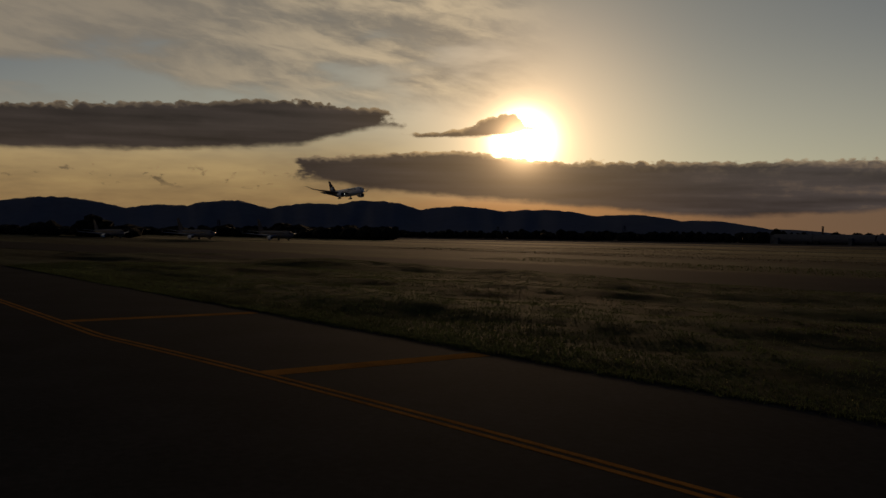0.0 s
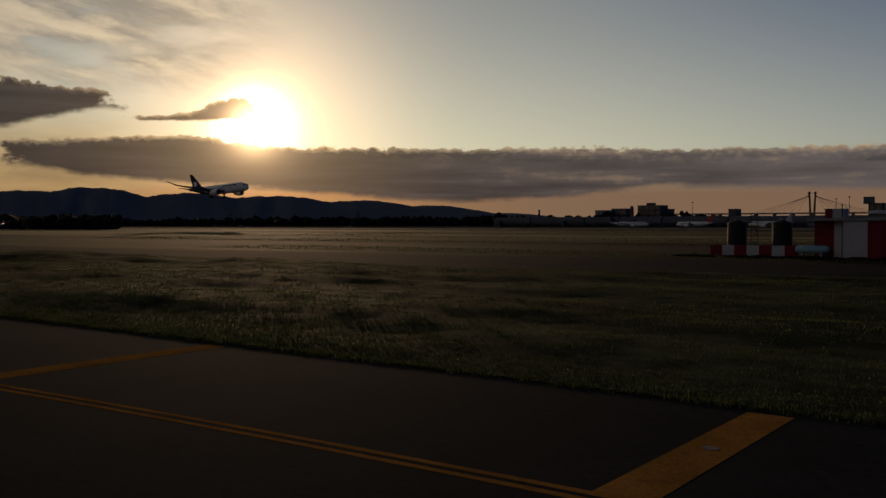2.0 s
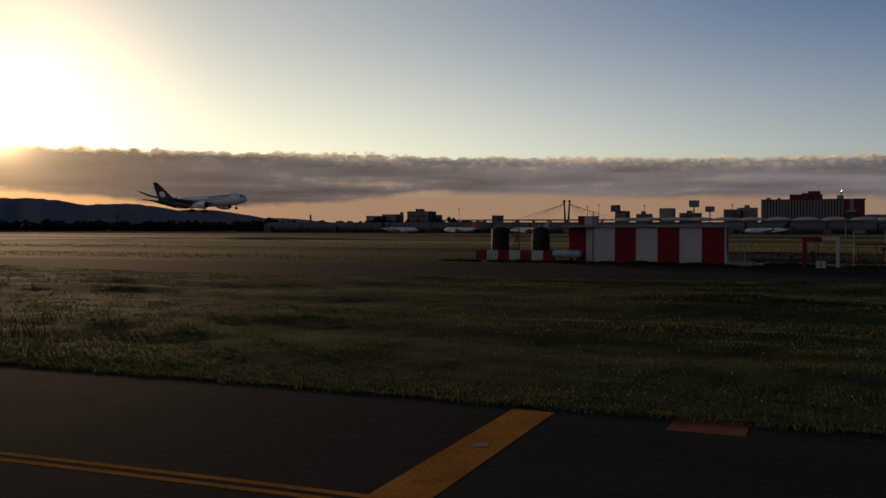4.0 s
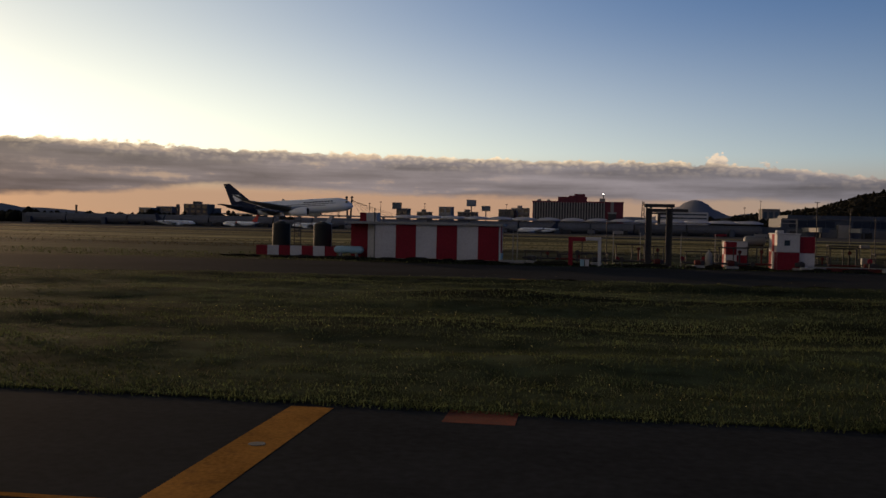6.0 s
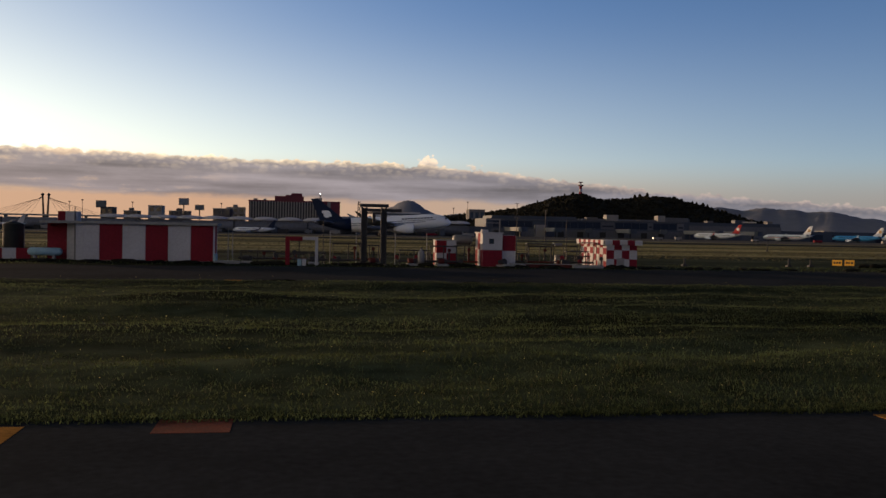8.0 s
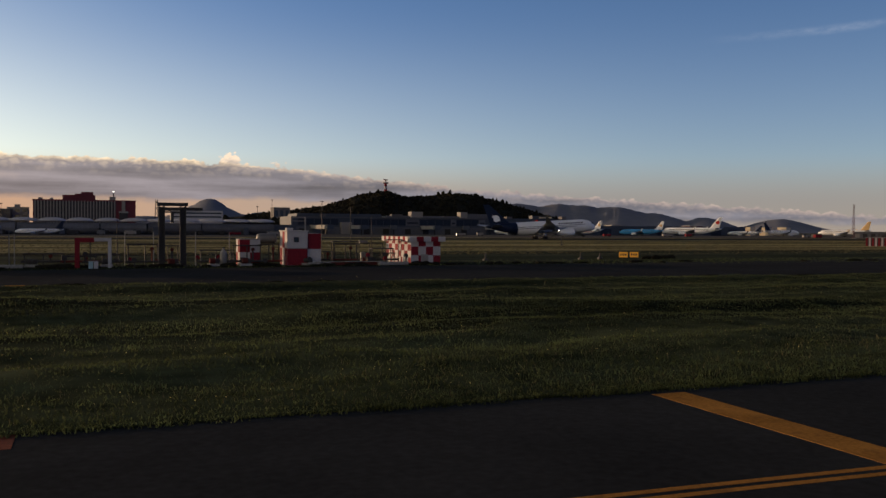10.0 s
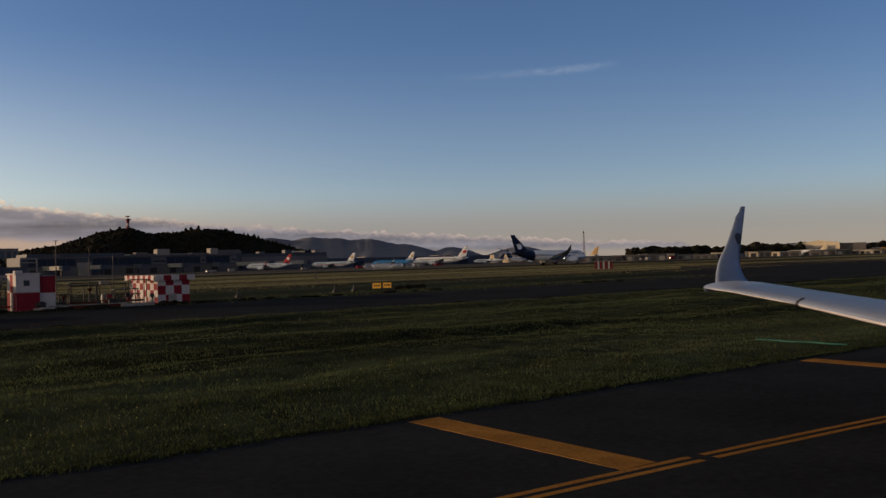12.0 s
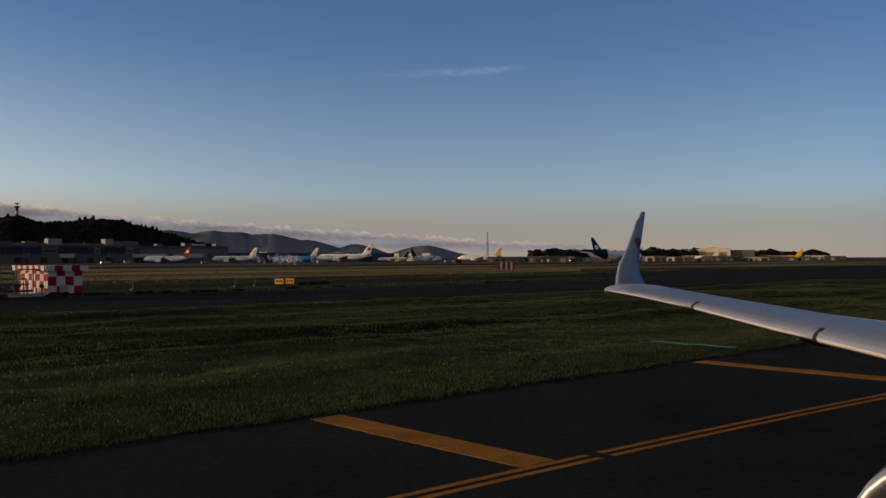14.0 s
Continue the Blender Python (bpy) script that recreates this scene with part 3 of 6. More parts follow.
def setting():
    ground()
    pave("taxiway", [(-900, -32), (900, -32), (900, 18.9), (-900, 18.9)], 0.0, "asphalt", "dark asphalt taxiway with paved shoulder")
    pave("service_road", [(-900, -36), (-300, 20), (-110, 52), (-60, 57.5), (-20, 61.5), (30, 62.6), (75, 66), (130, 67), (200, 52), (420, 20), (420, 150), (330, 190), (240, 190), (190, 150), (140, 108), (90, 97), (40, 93), (-20, 88), (-72, 84), (-125, 79), (-300, 60), (-900, 20)], 0.03, "road", "worn asphalt service road widening into a junction")
    pave("runway", [(-2500, 345), (2500, 345), (2500, 390), (-2500, 390)], 0.03, "road", "dark asphalt runway with tyre marks")
    pave("apron", [(-1500, 432), (2300, 432), (2300, 900), (-1500, 900)], 0.03, "concrete", "pale concrete apron in front of the terminal")
    turf_field()

    def stripe(name, x0, x1, y0, y1, m, label, z=0.006):
        single(name, B(x0, x1, y0, y1, -0.02, z), M[m], label, "marking", kind="structure")
    def bow(x):
        return 11.33 - 0.0018 * min(abs(x), 34) ** 2
    for xs in (np.linspace(-120, 14.25, 70), np.linspace(14.6, 120, 60)):
        for off in (-0.16, 0.16):
            bm = bmesh.new()
            rows = [[bm.verts.new((x, bow(x) + off + s, z)) for s, z in ((-0.08, -0.02), (-0.08, 0.006), (0.08, 0.006), (0.08, -0.02))] for x in xs]
            for a, c in zip(rows, rows[1:]):
                for k in range(3):
                    bm.faces.new((a[k], a[k + 1], c[k + 1], c[k]))
            single("edge_line", bm, M["yellow"], "worn yellow taxiway edge line, one of a pair", "marking", kind="structure")
    for x0 in (-40.9, -23.3, -6.1, 12.55, 29.6, 47.0, 65):
        stripe("shoulder_bar", x0, x0 + 0.93, bow(x0) + 0.26, 18.2, "yellow", "wide yellow shoulder bar painted across the asphalt")
    single("drain_plate", R((-5.62, 14.9, -0.02), (-5.62, 14.9, 0.012), 0.15, None, 16), M["dark"], "small round steel plate set in a shoulder bar", "plate", kind="structure")
    stripe("red_mark", -2.75, -1.3, 17.45, 18.75, "redmark", "faded red painted patch on the asphalt")
    stripe("hold_mark", -5.4, -4.2, 63.8, 66.4, "yellow", "small yellow paint mark on the service road", 0.036)
    bm = bmesh.new()
    run = [(33.2 + 0.42 * (22.4 - y) + 0.05 * math.sin(y * 5), y, lump(33.5, y) + 0.09) for y in np.linspace(22.4, 19.2, 14)]
    for a, b in zip(run, run[1:]):
        rod(bm, a, b, 0.028, None, 8)
    single("drain_hose", bm, M["teal"], "thin teal hose lying in the grass", "hose")
    blades("grass_tufts", "blade", 600000, (-105, 150), (18.6, 62.3), 0.10, 0.022, "rough green grass with seed heads", lambda a, b: lump(a, b) - 0.01)
    blades("dry_stems", "hay", 60000, (-75, 150), (19.2, 62.3), 0.14, 0.012, "thin dry seed stems above the grass", lambda a, b: lump(a, b) - 0.01, 1.4, (0.06, 0.2, 0.0))
    blades("hay_tufts", "hay", 80000, (-220, 330), (132, 310), 0.16, 0.16, "pale dry grass between the road and the runway", lambda a, b: -0.03, 1.3, (0.005, 0.05, -0.05))
    blades("edge_tufts", "blade", 30000, (-75, 120), (18.35, 19.3), 0.09, 0.02, "ragged grass creeping over the asphalt edge", lambda a, b: 0.0, 1.2, (0.4, 0.5, 0.1))
    blades("road_weeds", "blade", 9000, (-120, 140), (90, 108), 0.18, 0.07, "dark weeds along the service road", lambda a, b: -0.02, 1.0)
    flowers()
    bm = bmesh.new()
    for k in range(150):
        rng = random.Random(k)
        x, y = rng.uniform(-12, 110), rng.choice((rng.uniform(59.5, 62.4), rng.uniform(60, 62.4), rng.uniform(94, 97)))
        if k % 3 == 0:
            x, y = rng.uniform(-40, 36), rng.uniform(94, 97)
        q = rng.uniform(0.6, 1.3)
        blob(bm, (x, y, 0.08), (rng.uniform(0.4, 1.4) * q, rng.uniform(0.2, 0.5), rng.uniform(0.1, 0.26) * q), k)
    for k, (x, y) in enumerate(((72.3, 107.0), (74.6, 108.0), (76.8, 109.0), (78.5, 110))):
        blob(bm, (x, y, 0.2), (0.75, 0.5, 0.36), 70 + k)
    single("low_shrubs", bm, M["leaf"], "low dark shrubs scattered at the road edge", "shrubs", kind="stuff")


def blob(bm, c, s, seed, sub=2):
    r = bmesh.ops.create_icosphere(bm, subdivisions=sub, radius=1.0)
    for v in r["verts"]:
        d = v.co.normalized()
        k = 1 + 0.38 * noise.noise(d * 1.9 + Vector((seed * 3.1, seed * 1.7, 0))) + 0.22 * noise.noise(d * 5 + Vector((seed, 0, 0)))
        v.co = Vector((c[0] + d.x * k * s[0], c[1] + d.y * k * s[1], c[2] + d.z * k * s[2]))


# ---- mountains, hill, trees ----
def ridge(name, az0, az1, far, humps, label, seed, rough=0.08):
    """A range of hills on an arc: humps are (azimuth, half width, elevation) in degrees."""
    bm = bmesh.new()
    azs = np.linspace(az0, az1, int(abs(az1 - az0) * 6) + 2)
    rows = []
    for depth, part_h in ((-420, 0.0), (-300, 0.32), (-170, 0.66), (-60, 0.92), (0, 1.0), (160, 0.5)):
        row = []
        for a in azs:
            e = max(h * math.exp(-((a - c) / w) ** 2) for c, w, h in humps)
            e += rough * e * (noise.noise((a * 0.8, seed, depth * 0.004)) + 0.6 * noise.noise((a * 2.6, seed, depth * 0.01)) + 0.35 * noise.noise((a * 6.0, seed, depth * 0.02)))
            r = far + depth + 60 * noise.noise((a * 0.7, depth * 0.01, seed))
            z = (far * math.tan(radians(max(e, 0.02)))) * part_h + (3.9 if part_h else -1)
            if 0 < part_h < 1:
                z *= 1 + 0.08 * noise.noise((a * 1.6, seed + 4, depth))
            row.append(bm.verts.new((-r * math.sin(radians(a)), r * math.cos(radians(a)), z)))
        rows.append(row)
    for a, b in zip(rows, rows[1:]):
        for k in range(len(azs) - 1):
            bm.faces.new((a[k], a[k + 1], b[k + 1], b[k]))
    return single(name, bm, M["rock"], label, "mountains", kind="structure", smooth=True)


def tree_belt(name, az0, az1, y, h, n, label, seed, spread=60):
    rng = random.Random(seed)
    bm = bmesh.new()
    for k in range(n):
        a = rng.uniform(az0, az1)
        yy = y + rng.uniform(0, spread)
        c = math.cos(radians(a))
        r = yy if abs(a) < 40 else yy
        x = across(a, r)
        hh = h * rng.uniform(0.45, 1.15) * (1.3 if rng.random() < 0.08 else 1)
        w = hh * rng.uniform(0.35, 0.7) / max(c, 0.35) * 0.8
        blob(bm, (x, r, hh * 0.5), (w, w, hh * 0.55), k + seed, 1)
        for j in range(2):
            blob(bm, (x + rng.uniform(-w, w), r, hh * rng.uniform(0.5, 0.95)), (w * 0.45, w * 0.45, hh * 0.22), k * 3 + j, 1)
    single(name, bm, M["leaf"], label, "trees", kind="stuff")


# skyline of the hill: azimuth and elevation in degrees
HILL = ((-31, 0.1), (-29.5, 0.4), (-28.3, 0.8), (-26.7, 1.25), (-24.8, 1.8), (-23.9, 2.02), (-23, 2.26), (-22, 2.32), (-20.3, 2.12), (-18.6, 2.1), (-18.3, 2.24), (-17.8, 2.42), (-17.2, 2.4), (-16, 2.2), (-15, 1.84), (-13.6, 1.45), (-11.8, 1.2), (-10, 0.95), (-5, 0.5))


def hill_height(a, far):
    e = float(np.interp(a, [h[0] for h in HILL], [h[1] for h in HILL]))
    return far * math.tan(radians(e)) / math.cos(radians(a))


def wooded_hill():
    far = 1150
    bm = bmesh.new()
    azs = np.linspace(-5, -31, 140)
    rows = []
    for depth, s in ((-200, 0.0), (-130, 0.45), (-70, 0.8), (0, 1.0), (120, 0.6), (260, 0.0)):
        rows.append([bm.verts.new((across(a, far + depth), far + depth, s * hill_height(a, far) * (1 + (0.12 if depth else 0) * noise.noise((a * 1.5, depth, 0))) + (3 if s else -1))) for a in azs])
    for a, b in zip(rows, rows[1:]):
        for k in range(len(azs) - 1):
            bm.faces.new((a[k], a[k + 1], b[k + 1], b[k]))
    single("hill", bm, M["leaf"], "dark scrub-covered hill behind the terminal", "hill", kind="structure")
    bm = bmesh.new()
    rng = random.Random(3)
    for k in range(2600):
        on_top = k < 420
        a = rng.uniform(-9, -29.3)
        d = rng.uniform(-6, 8) if on_top else -rng.uniform(4, 185)
        grade = np.interp(d, [-200, -130, -70, 0, 120], [0, 0.45, 0.8, 1.0, 0.6])
        z = grade * hill_height(a, far)
        if z < 4 or (on_top and a > -16 and rng.random() < 0.45):
            continue
        hh = rng.uniform(1.6, 3.8)
        tall = on_top and rng.random() < (0.3 if a < -21.5 else 0.08)
        if tall:
            hh *= rng.uniform(1.7, 2.7)
        w = hh * (rng.uniform(0.2, 0.34) if tall else rng.uniform(0.5, 0.95))
        x = across(a, far + d)
        blob(bm, (x, far + d, z + hh * 0.3 + 3), (w, w, hh * 0.52), k, 1)
        if tall:
            blob(bm, (x + rng.uniform(-1, 1) * w, far + d, z + hh * 0.1 + 3), (w * 1.3, w * 1.3, hh * 0.3), k + 9, 1)
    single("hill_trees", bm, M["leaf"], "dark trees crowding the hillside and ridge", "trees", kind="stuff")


def radar_tower():
    y, a = 1150, -17.6
    z0 = 1150 * math.tan(radians(2.42)) + 1
    t = root("radar_tower", pose(across(a, y), y, z0 - 2), "red and white banded radar tower on the wooded hill", "tower")
    for k in range(5):
        part("shaft_band", R((0, 0, k * 3.5), (0, 0, k * 3.5 + 3.5), 2.3 - 0.12 * k, 2.18 - 0.12 * k), M["white" if k % 2 else "red"], t)
    part("platform", R((0, 0, 17.5), (0, 0, 18.8), 2.2, 3.9), M["red"], t)
    part("railing", R((0, 0, 18.8), (0, 0, 19.6), 4.0, 4.0), M["white"], t)
    part("mast", R((0, 0, 18.8), (0, 0, 22.5), 1.0, 0.8), M["white"], t)
    part("antenna", B(-3.0, 3.0, -0.5, 0.5, 22.4, 23.6, 0.2), M["red"], t, "broad radar antenna")


def lattice(name, a, y, h, w, label, m="dark", head=None):
    """A slender mast of four legs with braces."""
    t = root(name, pose(across(a, y), y, 0), label, "mast")
    part("foot", B(-w, w, -w, w, -0.3, 0.3), M["grey"], t)
    for sx, sy in ((-1, -1), (1, -1), (1, 1), (-1, 1)):
        part("leg", R((sx * w / 2, sy * w / 2, 0), (sx * w / 5, sy * w / 5, h), w * 0.09, w * 0.07, 6), M[m], t)
    n = int(h / (w * 1.2))
    for k in range(n):
        z0, z1 = h * k / n, h * (k + 1) / n
        s0, s1 = w / 2 - w * 0.3 * k / n, w / 2 - w * 0.3 * (k + 1) / n
        bm = R((-s0, -s0, z0), (s1, -s1, z1), w * 0.05, None, 5)
        rod(bm, (s0, s0, z0), (-s1, s1, z1), w * 0.05, None, 5)
        part("brace", bm, M[m], t)
    if head:
        part("antenna_head", B(-head, head, -head * 0.5, head * 0.5, h, h + head * 3.4, 0.1), M["city"], t)
    return t


def pole(a, y, h, arms, label="slender grey floodlight pole beside the terminal road"):
    t = root("light_pole", pose(across(a, y), y, 0), label, "pole", "light poles")
    part("shaft", R((0, 0, 0), (0, 0, h), 0.28, 0.16, 8), M["dark"], t)
    part("lamp_head", B(-arms, arms, -0.3, 0.3, h - 0.2, h + 0.5, 0.1), M["dark"], t)


def billboard(a0, a1, e0, e1, y, label):
    x0, x1 = across(a0, y), across(a1, y)
    z0, z1 = 3.9 + y * math.tan(radians(e0)), 3.9 + y * math.tan(radians(e1))
    t = root("billboard", pose((x0 + x1) / 2, y, 0), label, "billboard", "billboards")
    w = (x1 - x0) / 2
    part("panel", B(-w, w, -0.4, 0.4, z0, z1, 0.1), M["board"], t)
    part("frame", B(-w - 0.3, w + 0.3, 0.4, 0.9, z0 - 0.4, z1 + 0.3), M["dark"], t)
    part("post", R((0, 0.6, 0), (0, 0.6, z1), 0.6, 0.5), M["dark"], t)


def block(a0, a1, e1, y, deep, m, label, floors=3, name="city_building", glazed=True, cap=0.0, turn=0.0):
    """A plain building between two azimuths with rows of windows."""
    x0, x1 = across(a0, y), across(a1, y)
    h = 3.9 + y * math.tan(radians(e1))
    t = root(name, pose((x0 + x1) / 2, y, 0, 0, 0, turn), label, "building")
    w = (x1 - x0) / 2 * (0.5 if turn else 1)
    part("wall", B(-w, w, 0, deep, 0, h), M[m], t)
    part("roof", B(-w - 0.3, w + 0.3, -0.3, deep + 0.3, h, h + 0.5), M["grey"], t)
    if cap:
        part("roof_house", B(-w * 0.3, w * 0.2, 2, deep * 0.6, h + 0.5, h + 0.5 + cap), M[m], t)
    if glazed:
        n = max(2, int(2 * w / 5))
        me = None
        for f in range(floors):
            z = h * (f + 0.3) / floors
            for k in range(n):
                if me is None:
                    me = finish("window", B(-w / n * 0.6, w / n * 0.6, -0.12, 0.1, 0, h / floors * 0.5), M["glass"])
                ob = new("window", me)
                ob.parent = t
                ob.matrix_basis = pose(-w + 2 * w * (k + 0.5) / n, 0, z)
    return t


def hotel():
    y = 900
    x0, x1 = across(3.25, y), across(-2.4, y)
    t = root("hotel_building", pose(x0, y, 0), "maroon hotel block with pale vertical concrete fins", "building")
    w, h = x1 - x0, 3.9 + y * math.tan(radians(1.66))
    part("wall", B(0, w, 0, 25, 0, h), M["brickred"], t)
    part("parapet", B(-0.4, w + 0.4, -0.6, 25.4, h - 1.1, h), M["brickred"], t)
    part("roof_house", B(w * 0.28, w * 0.6, 4, 20, h, h + 4.5), M["brickred"], t)
    part("tank_house", B(w * 0.46, w * 0.58, 6, 16, h + 4.5, h + 7.5), M["brickred"], t)
    part("roof_lamp", B(w * 0.775, w * 0.785, 2, 3, h, h + 7), M["dark"], t)
    part("lamp_glow", B(w * 0.776, w * 0.784, 1.6, 2.6, h + 7, h + 7.9, 0.1), M["beacon"], t, "bright rooftop lamp")
    me = finish("fin", B(-0.62, 0.62, -1.3, 0, 3, h - 1.1), M["fin"])
    for k in range(27):
        ob = new("fin", me)
        ob.parent = t
        ob.matrix_basis = pose(w * 0.02 + w * 0.77 * k / 26, 0, 0)
    for k in range(6):
        part("window_band", B(w * 0.01, w * 0.8, -0.25, 0, 3.4 + k * 4.2, 7.3 + k * 4.2), M["shade_glass"], t)
    for x0, x1, hh in ((0.30, 0.36, 2.6), (0.40, 0.47, 5.6), (0.50, 0.59, 3.4), (0.74, 0.80, 3.2), (0.05, 0.09, 1.6), (0.16, 0.19, 1.4)):
        part("roof_plant", B(w * x0, w * x1, 1, 9, h, h + hh), M["brickred" if x0 < 0.6 and x0 > 0.25 else "fin"], t)
    part("stair_strip", B(w * 0.86, w * 0.895, -1.2, 0, 8, h - 0.6), M["fin"], t, "pale stair strip")
    part("end_bay", B(w * 0.835, w * 0.92, -3, 0, 0, h * 0.60), M["dark"], t)
    part("bay_roof", B(w * 0.83, w * 0.925, -3.4, 0, h * 0.60, h * 0.60 + 1.6), M["grey"], t)


def terminal():
    y = 560
    x0, x1 = across(34, y), across(-12, y)
    t = root("terminal_hall", pose(x0, y, 0), "long grey terminal hall with a row of pale roof vaults", "terminal")
    w = x1 - x0
    part("wall", B(0, w, 0, 40, 0, 6.6), M["terminal"], t)
    # rounded sheet-metal boarding hall along the apron, in sections parted by dark joints
    profile = ((0, 0.9), (-2.6, 1.2), (-3.8, 2.4), (-4.2, 3.9), (-3.7, 5.3), (-2.4, 6.4), (-0.4, 7.0), (0, 7.0))
    lengths = (31.0, 44.0, 26.0)
    x, k = 4.0, 0
    shells = [finish("hall_section", loft(bmesh.new(), [[(xx, yy, zz) for yy, zz in profile] for xx in (0, ln - 0.9)]), M["hall"]) for ln in lengths]
    while x + lengths[k % 3] < w:
        ob = new("hall_section", shells[k % 3])
        ob.parent = t
        ob.matrix_basis = pose(x, 0, 0)
        x += lengths[k % 3]
        k += 1
    me = finish("apron_door", B(-1.6, 1.6, -4.3, -2.0, 0, 2.6), M["tyre"])
    me2 = finish("stair_box", B(-1.5, 1.5, -6.5, -3.2, 0, 4.6, 0.1), M["terminal"])
    for k in range(int(w / 17)):
        ob = new("apron_door" if k % 3 else "stair_box", me if k % 3 else me2)
        ob.parent = t
        ob.matrix_basis = pose(9 + 17 * k + 5 * math.sin(k * 2.3), 0, 0)
    bm = bmesh.new()
    loft(bm, [[(-7.4 * math.cos(math.pi * k / 8), yy, 7.9 + 2.0 * math.sin(math.pi * k / 8)) for k in range(9)] for yy in (-2, 38)])
    me = finish("roof_vault", bm, M["vault"], True)
    n = int(w * 0.47 / 15)
    for k in range(n):
        ob = new("roof_vault", me)
        ob.parent = t
        ob.matrix_basis = pose(w * 0.52 + 7.5 + 15 * k, 0, 0)
    # glazed pier to the right of it
    y = 525
    x0, x1 = across(-11.7, y), across(-29.5, y)
    t = root("terminal_pier", pose(across(-11.7, 690), 690, 0) @ Matrix.Diagonal((690 / 525, 690 / 525, 690 / 525, 1)), "blue-grey glazed boarding pier with stepped roof blocks", "terminal")
    w = x1 - x0
    part("wall", B(0, w, 0, 35, 0, 10.6), M["terminal"], t)
    part("apron_floor", B(0, w * 0.66, -2.0, 0, 0, 4.6), M["hall"], t, "pale grey ground floor")
    part("upper_floor", B(4, w * 0.30, 4, 30, 10.6, 12.4), M["terminal"], t)
    part("upper_floor", B(w * 0.32, w * 0.64, 4, 30, 10.6, 11.6), M["hall"], t)
    part("eave", B(0, w * 0.66, -1.2, 0, 9.9, 10.5), M["hall"], t)
    part("roof_block", B(w * 0.40, w * 0.44, 2, 8, 10.6, 14.2), M["fin"], t, "pale plant room on the roof")
    part("roof_block", B(w * 0.575, w * 0.60, 2, 8, 10.6, 14.3), M["fin"], t, "pale plant room on the roof")
    part("roof_block", B(w * 0.60, w * 0.68, 2, 8, 10.6, 13.2), M["hall"], t)
    part("sign_strip", B(w * 0.86, w * 0.91, -1.7, -1.5, 10.9, 11.7), M["cream"], t, "sunlit pale roof strip")
    part("stair_tower", B(w * 0.155, w * 0.19, -4, 0, 0, 7.2), M["fin"], t, "pale stair tower")
    # glazing in long runs, parted by pale wall panels
    for x0, x1 in ((0.02, 0.15), (0.20, 0.375), (0.425, 0.535), (0.555, 0.635)):
        n = max(2, int((x1 - x0) * w / 4.4))
        me = finish("window_pane", B(0.1, (x1 - x0) * w / n - 0.1, -0.25, 0, 5.6, 9.2), M["shade_glass"])
        for k in range(n):
            ob = new("window_pane", me)
            ob.parent = t
            ob.matrix_basis = pose(x0 * w + (x1 - x0) * w * k / n, 0, 0)
    for x0, x1 in ((0.378, 0.422), (0.536, 0.553), (0.638, 0.66)):
        p = part("wall_panel", B(x0 * w, x1 * w, -0.4, 0, 5.2, 9.6), M["hall"], t)
        part("louvre", B(x0 * w + 0.6, x1 * w - 0.6, -0.5, -0.4, 6.6, 7.6), M["shade_glass"], p)
    me = finish("service_door", B(-1.9, 1.9, -2.12, -2.0, 0.1, 3.4), M["tyre"])
    for k in range(int(w * 0.64 / 13)):
        ob = new("service_door", me)
        ob.parent = t
        ob.matrix_basis = pose(6 + 13 * k + 3 * math.sin(k * 3.1), 0, 0)
    part("far_hall", B(w * 0.68, w, -1.0, 0, 0, 8.6), M["hall"], t, "plain grey hall wall")
    part("low_hall", B(w, w * 1.75, 0, 30, 0, 6.4), M["terminal"], t, "low dark cargo hall")
    for k in range(9):
        part("loading_door", B(w * (1.03 + 0.08 * k), w * (1.075 + 0.08 * k), -0.2, 0, 0, 4.4), M["shade_glass" if k % 3 else "hall"], t)
    rng = random.Random(4)
    for k in range(9):
        x = 20 + k * (w - 30) / 8 + rng.uniform(-4, 4)
        part("roof_plant", B(x, x + rng.uniform(3, 8), 3, 8, 10.6, 11.4 + rng.uniform(0, 1.4)), M["terminal" if k % 2 else "city"], t)
    for k in range(7):
        j = root("jet_bridge", pose(across(-13.5 - 2.3 * k, 672), 672, 0, 0, 0, rng.uniform(-25, 25)), "grey boarding bridge on a steel leg", "boarding bridge", "boarding bridges")
        part("tunnel", B(-1.8, 1.8, -16, 18, 4.2, 7.2, 0.1), M["grey"], j)
        part("cab", B(-2.6, 2.6, -20, -16, 3.9, 7.4, 0.2), M["terminal"], j)
        part("leg", B(-0.5, 0.5, -12.5, -11.5, 0, 4.2), M["dark"], j)
    # white office block behind
    y = 700
    x0, x1 = across(-4.5, y), across(-7.5, y)
    t = root("office_block", pose(x0, y, 0), "white office block with dark window strips", "building")
    w, h = x1 - x0, 3.9 + y * math.tan(radians(1.1))
    part("wall", B(0, w, 0, 20, 0, h), M["white"], t)
    part("roof", B(-6, w * 0.6, -1, 21, h, h + 2.2), M["dark"], t)
    for k in range(4):
        part("window_strip", B(1, w - 1, -0.2, 0, h - 2.4 - k * 2.8, h - 1.3 - k * 2.8), M["glass"], t)
    # boarding stair frame
    y = 640
    t = root("loading_frame", pose(across(-11.7, y), y, 0), "pale steel frame tower beside the pier", "frame")
    for x in (0, 10):
        part("post", B(x - 0.4, x + 0.4, -0.4, 0.4, 0, 12.5), M["fin"], t)
    part("top_rail", B(-0.5, 10.5, -0.4, 0.4, 12, 12.7), M["fin"], t)
    part("mid_rail", B(-0.5, 10.5, -0.4, 0.4, 9.5, 10), M["fin"], t)


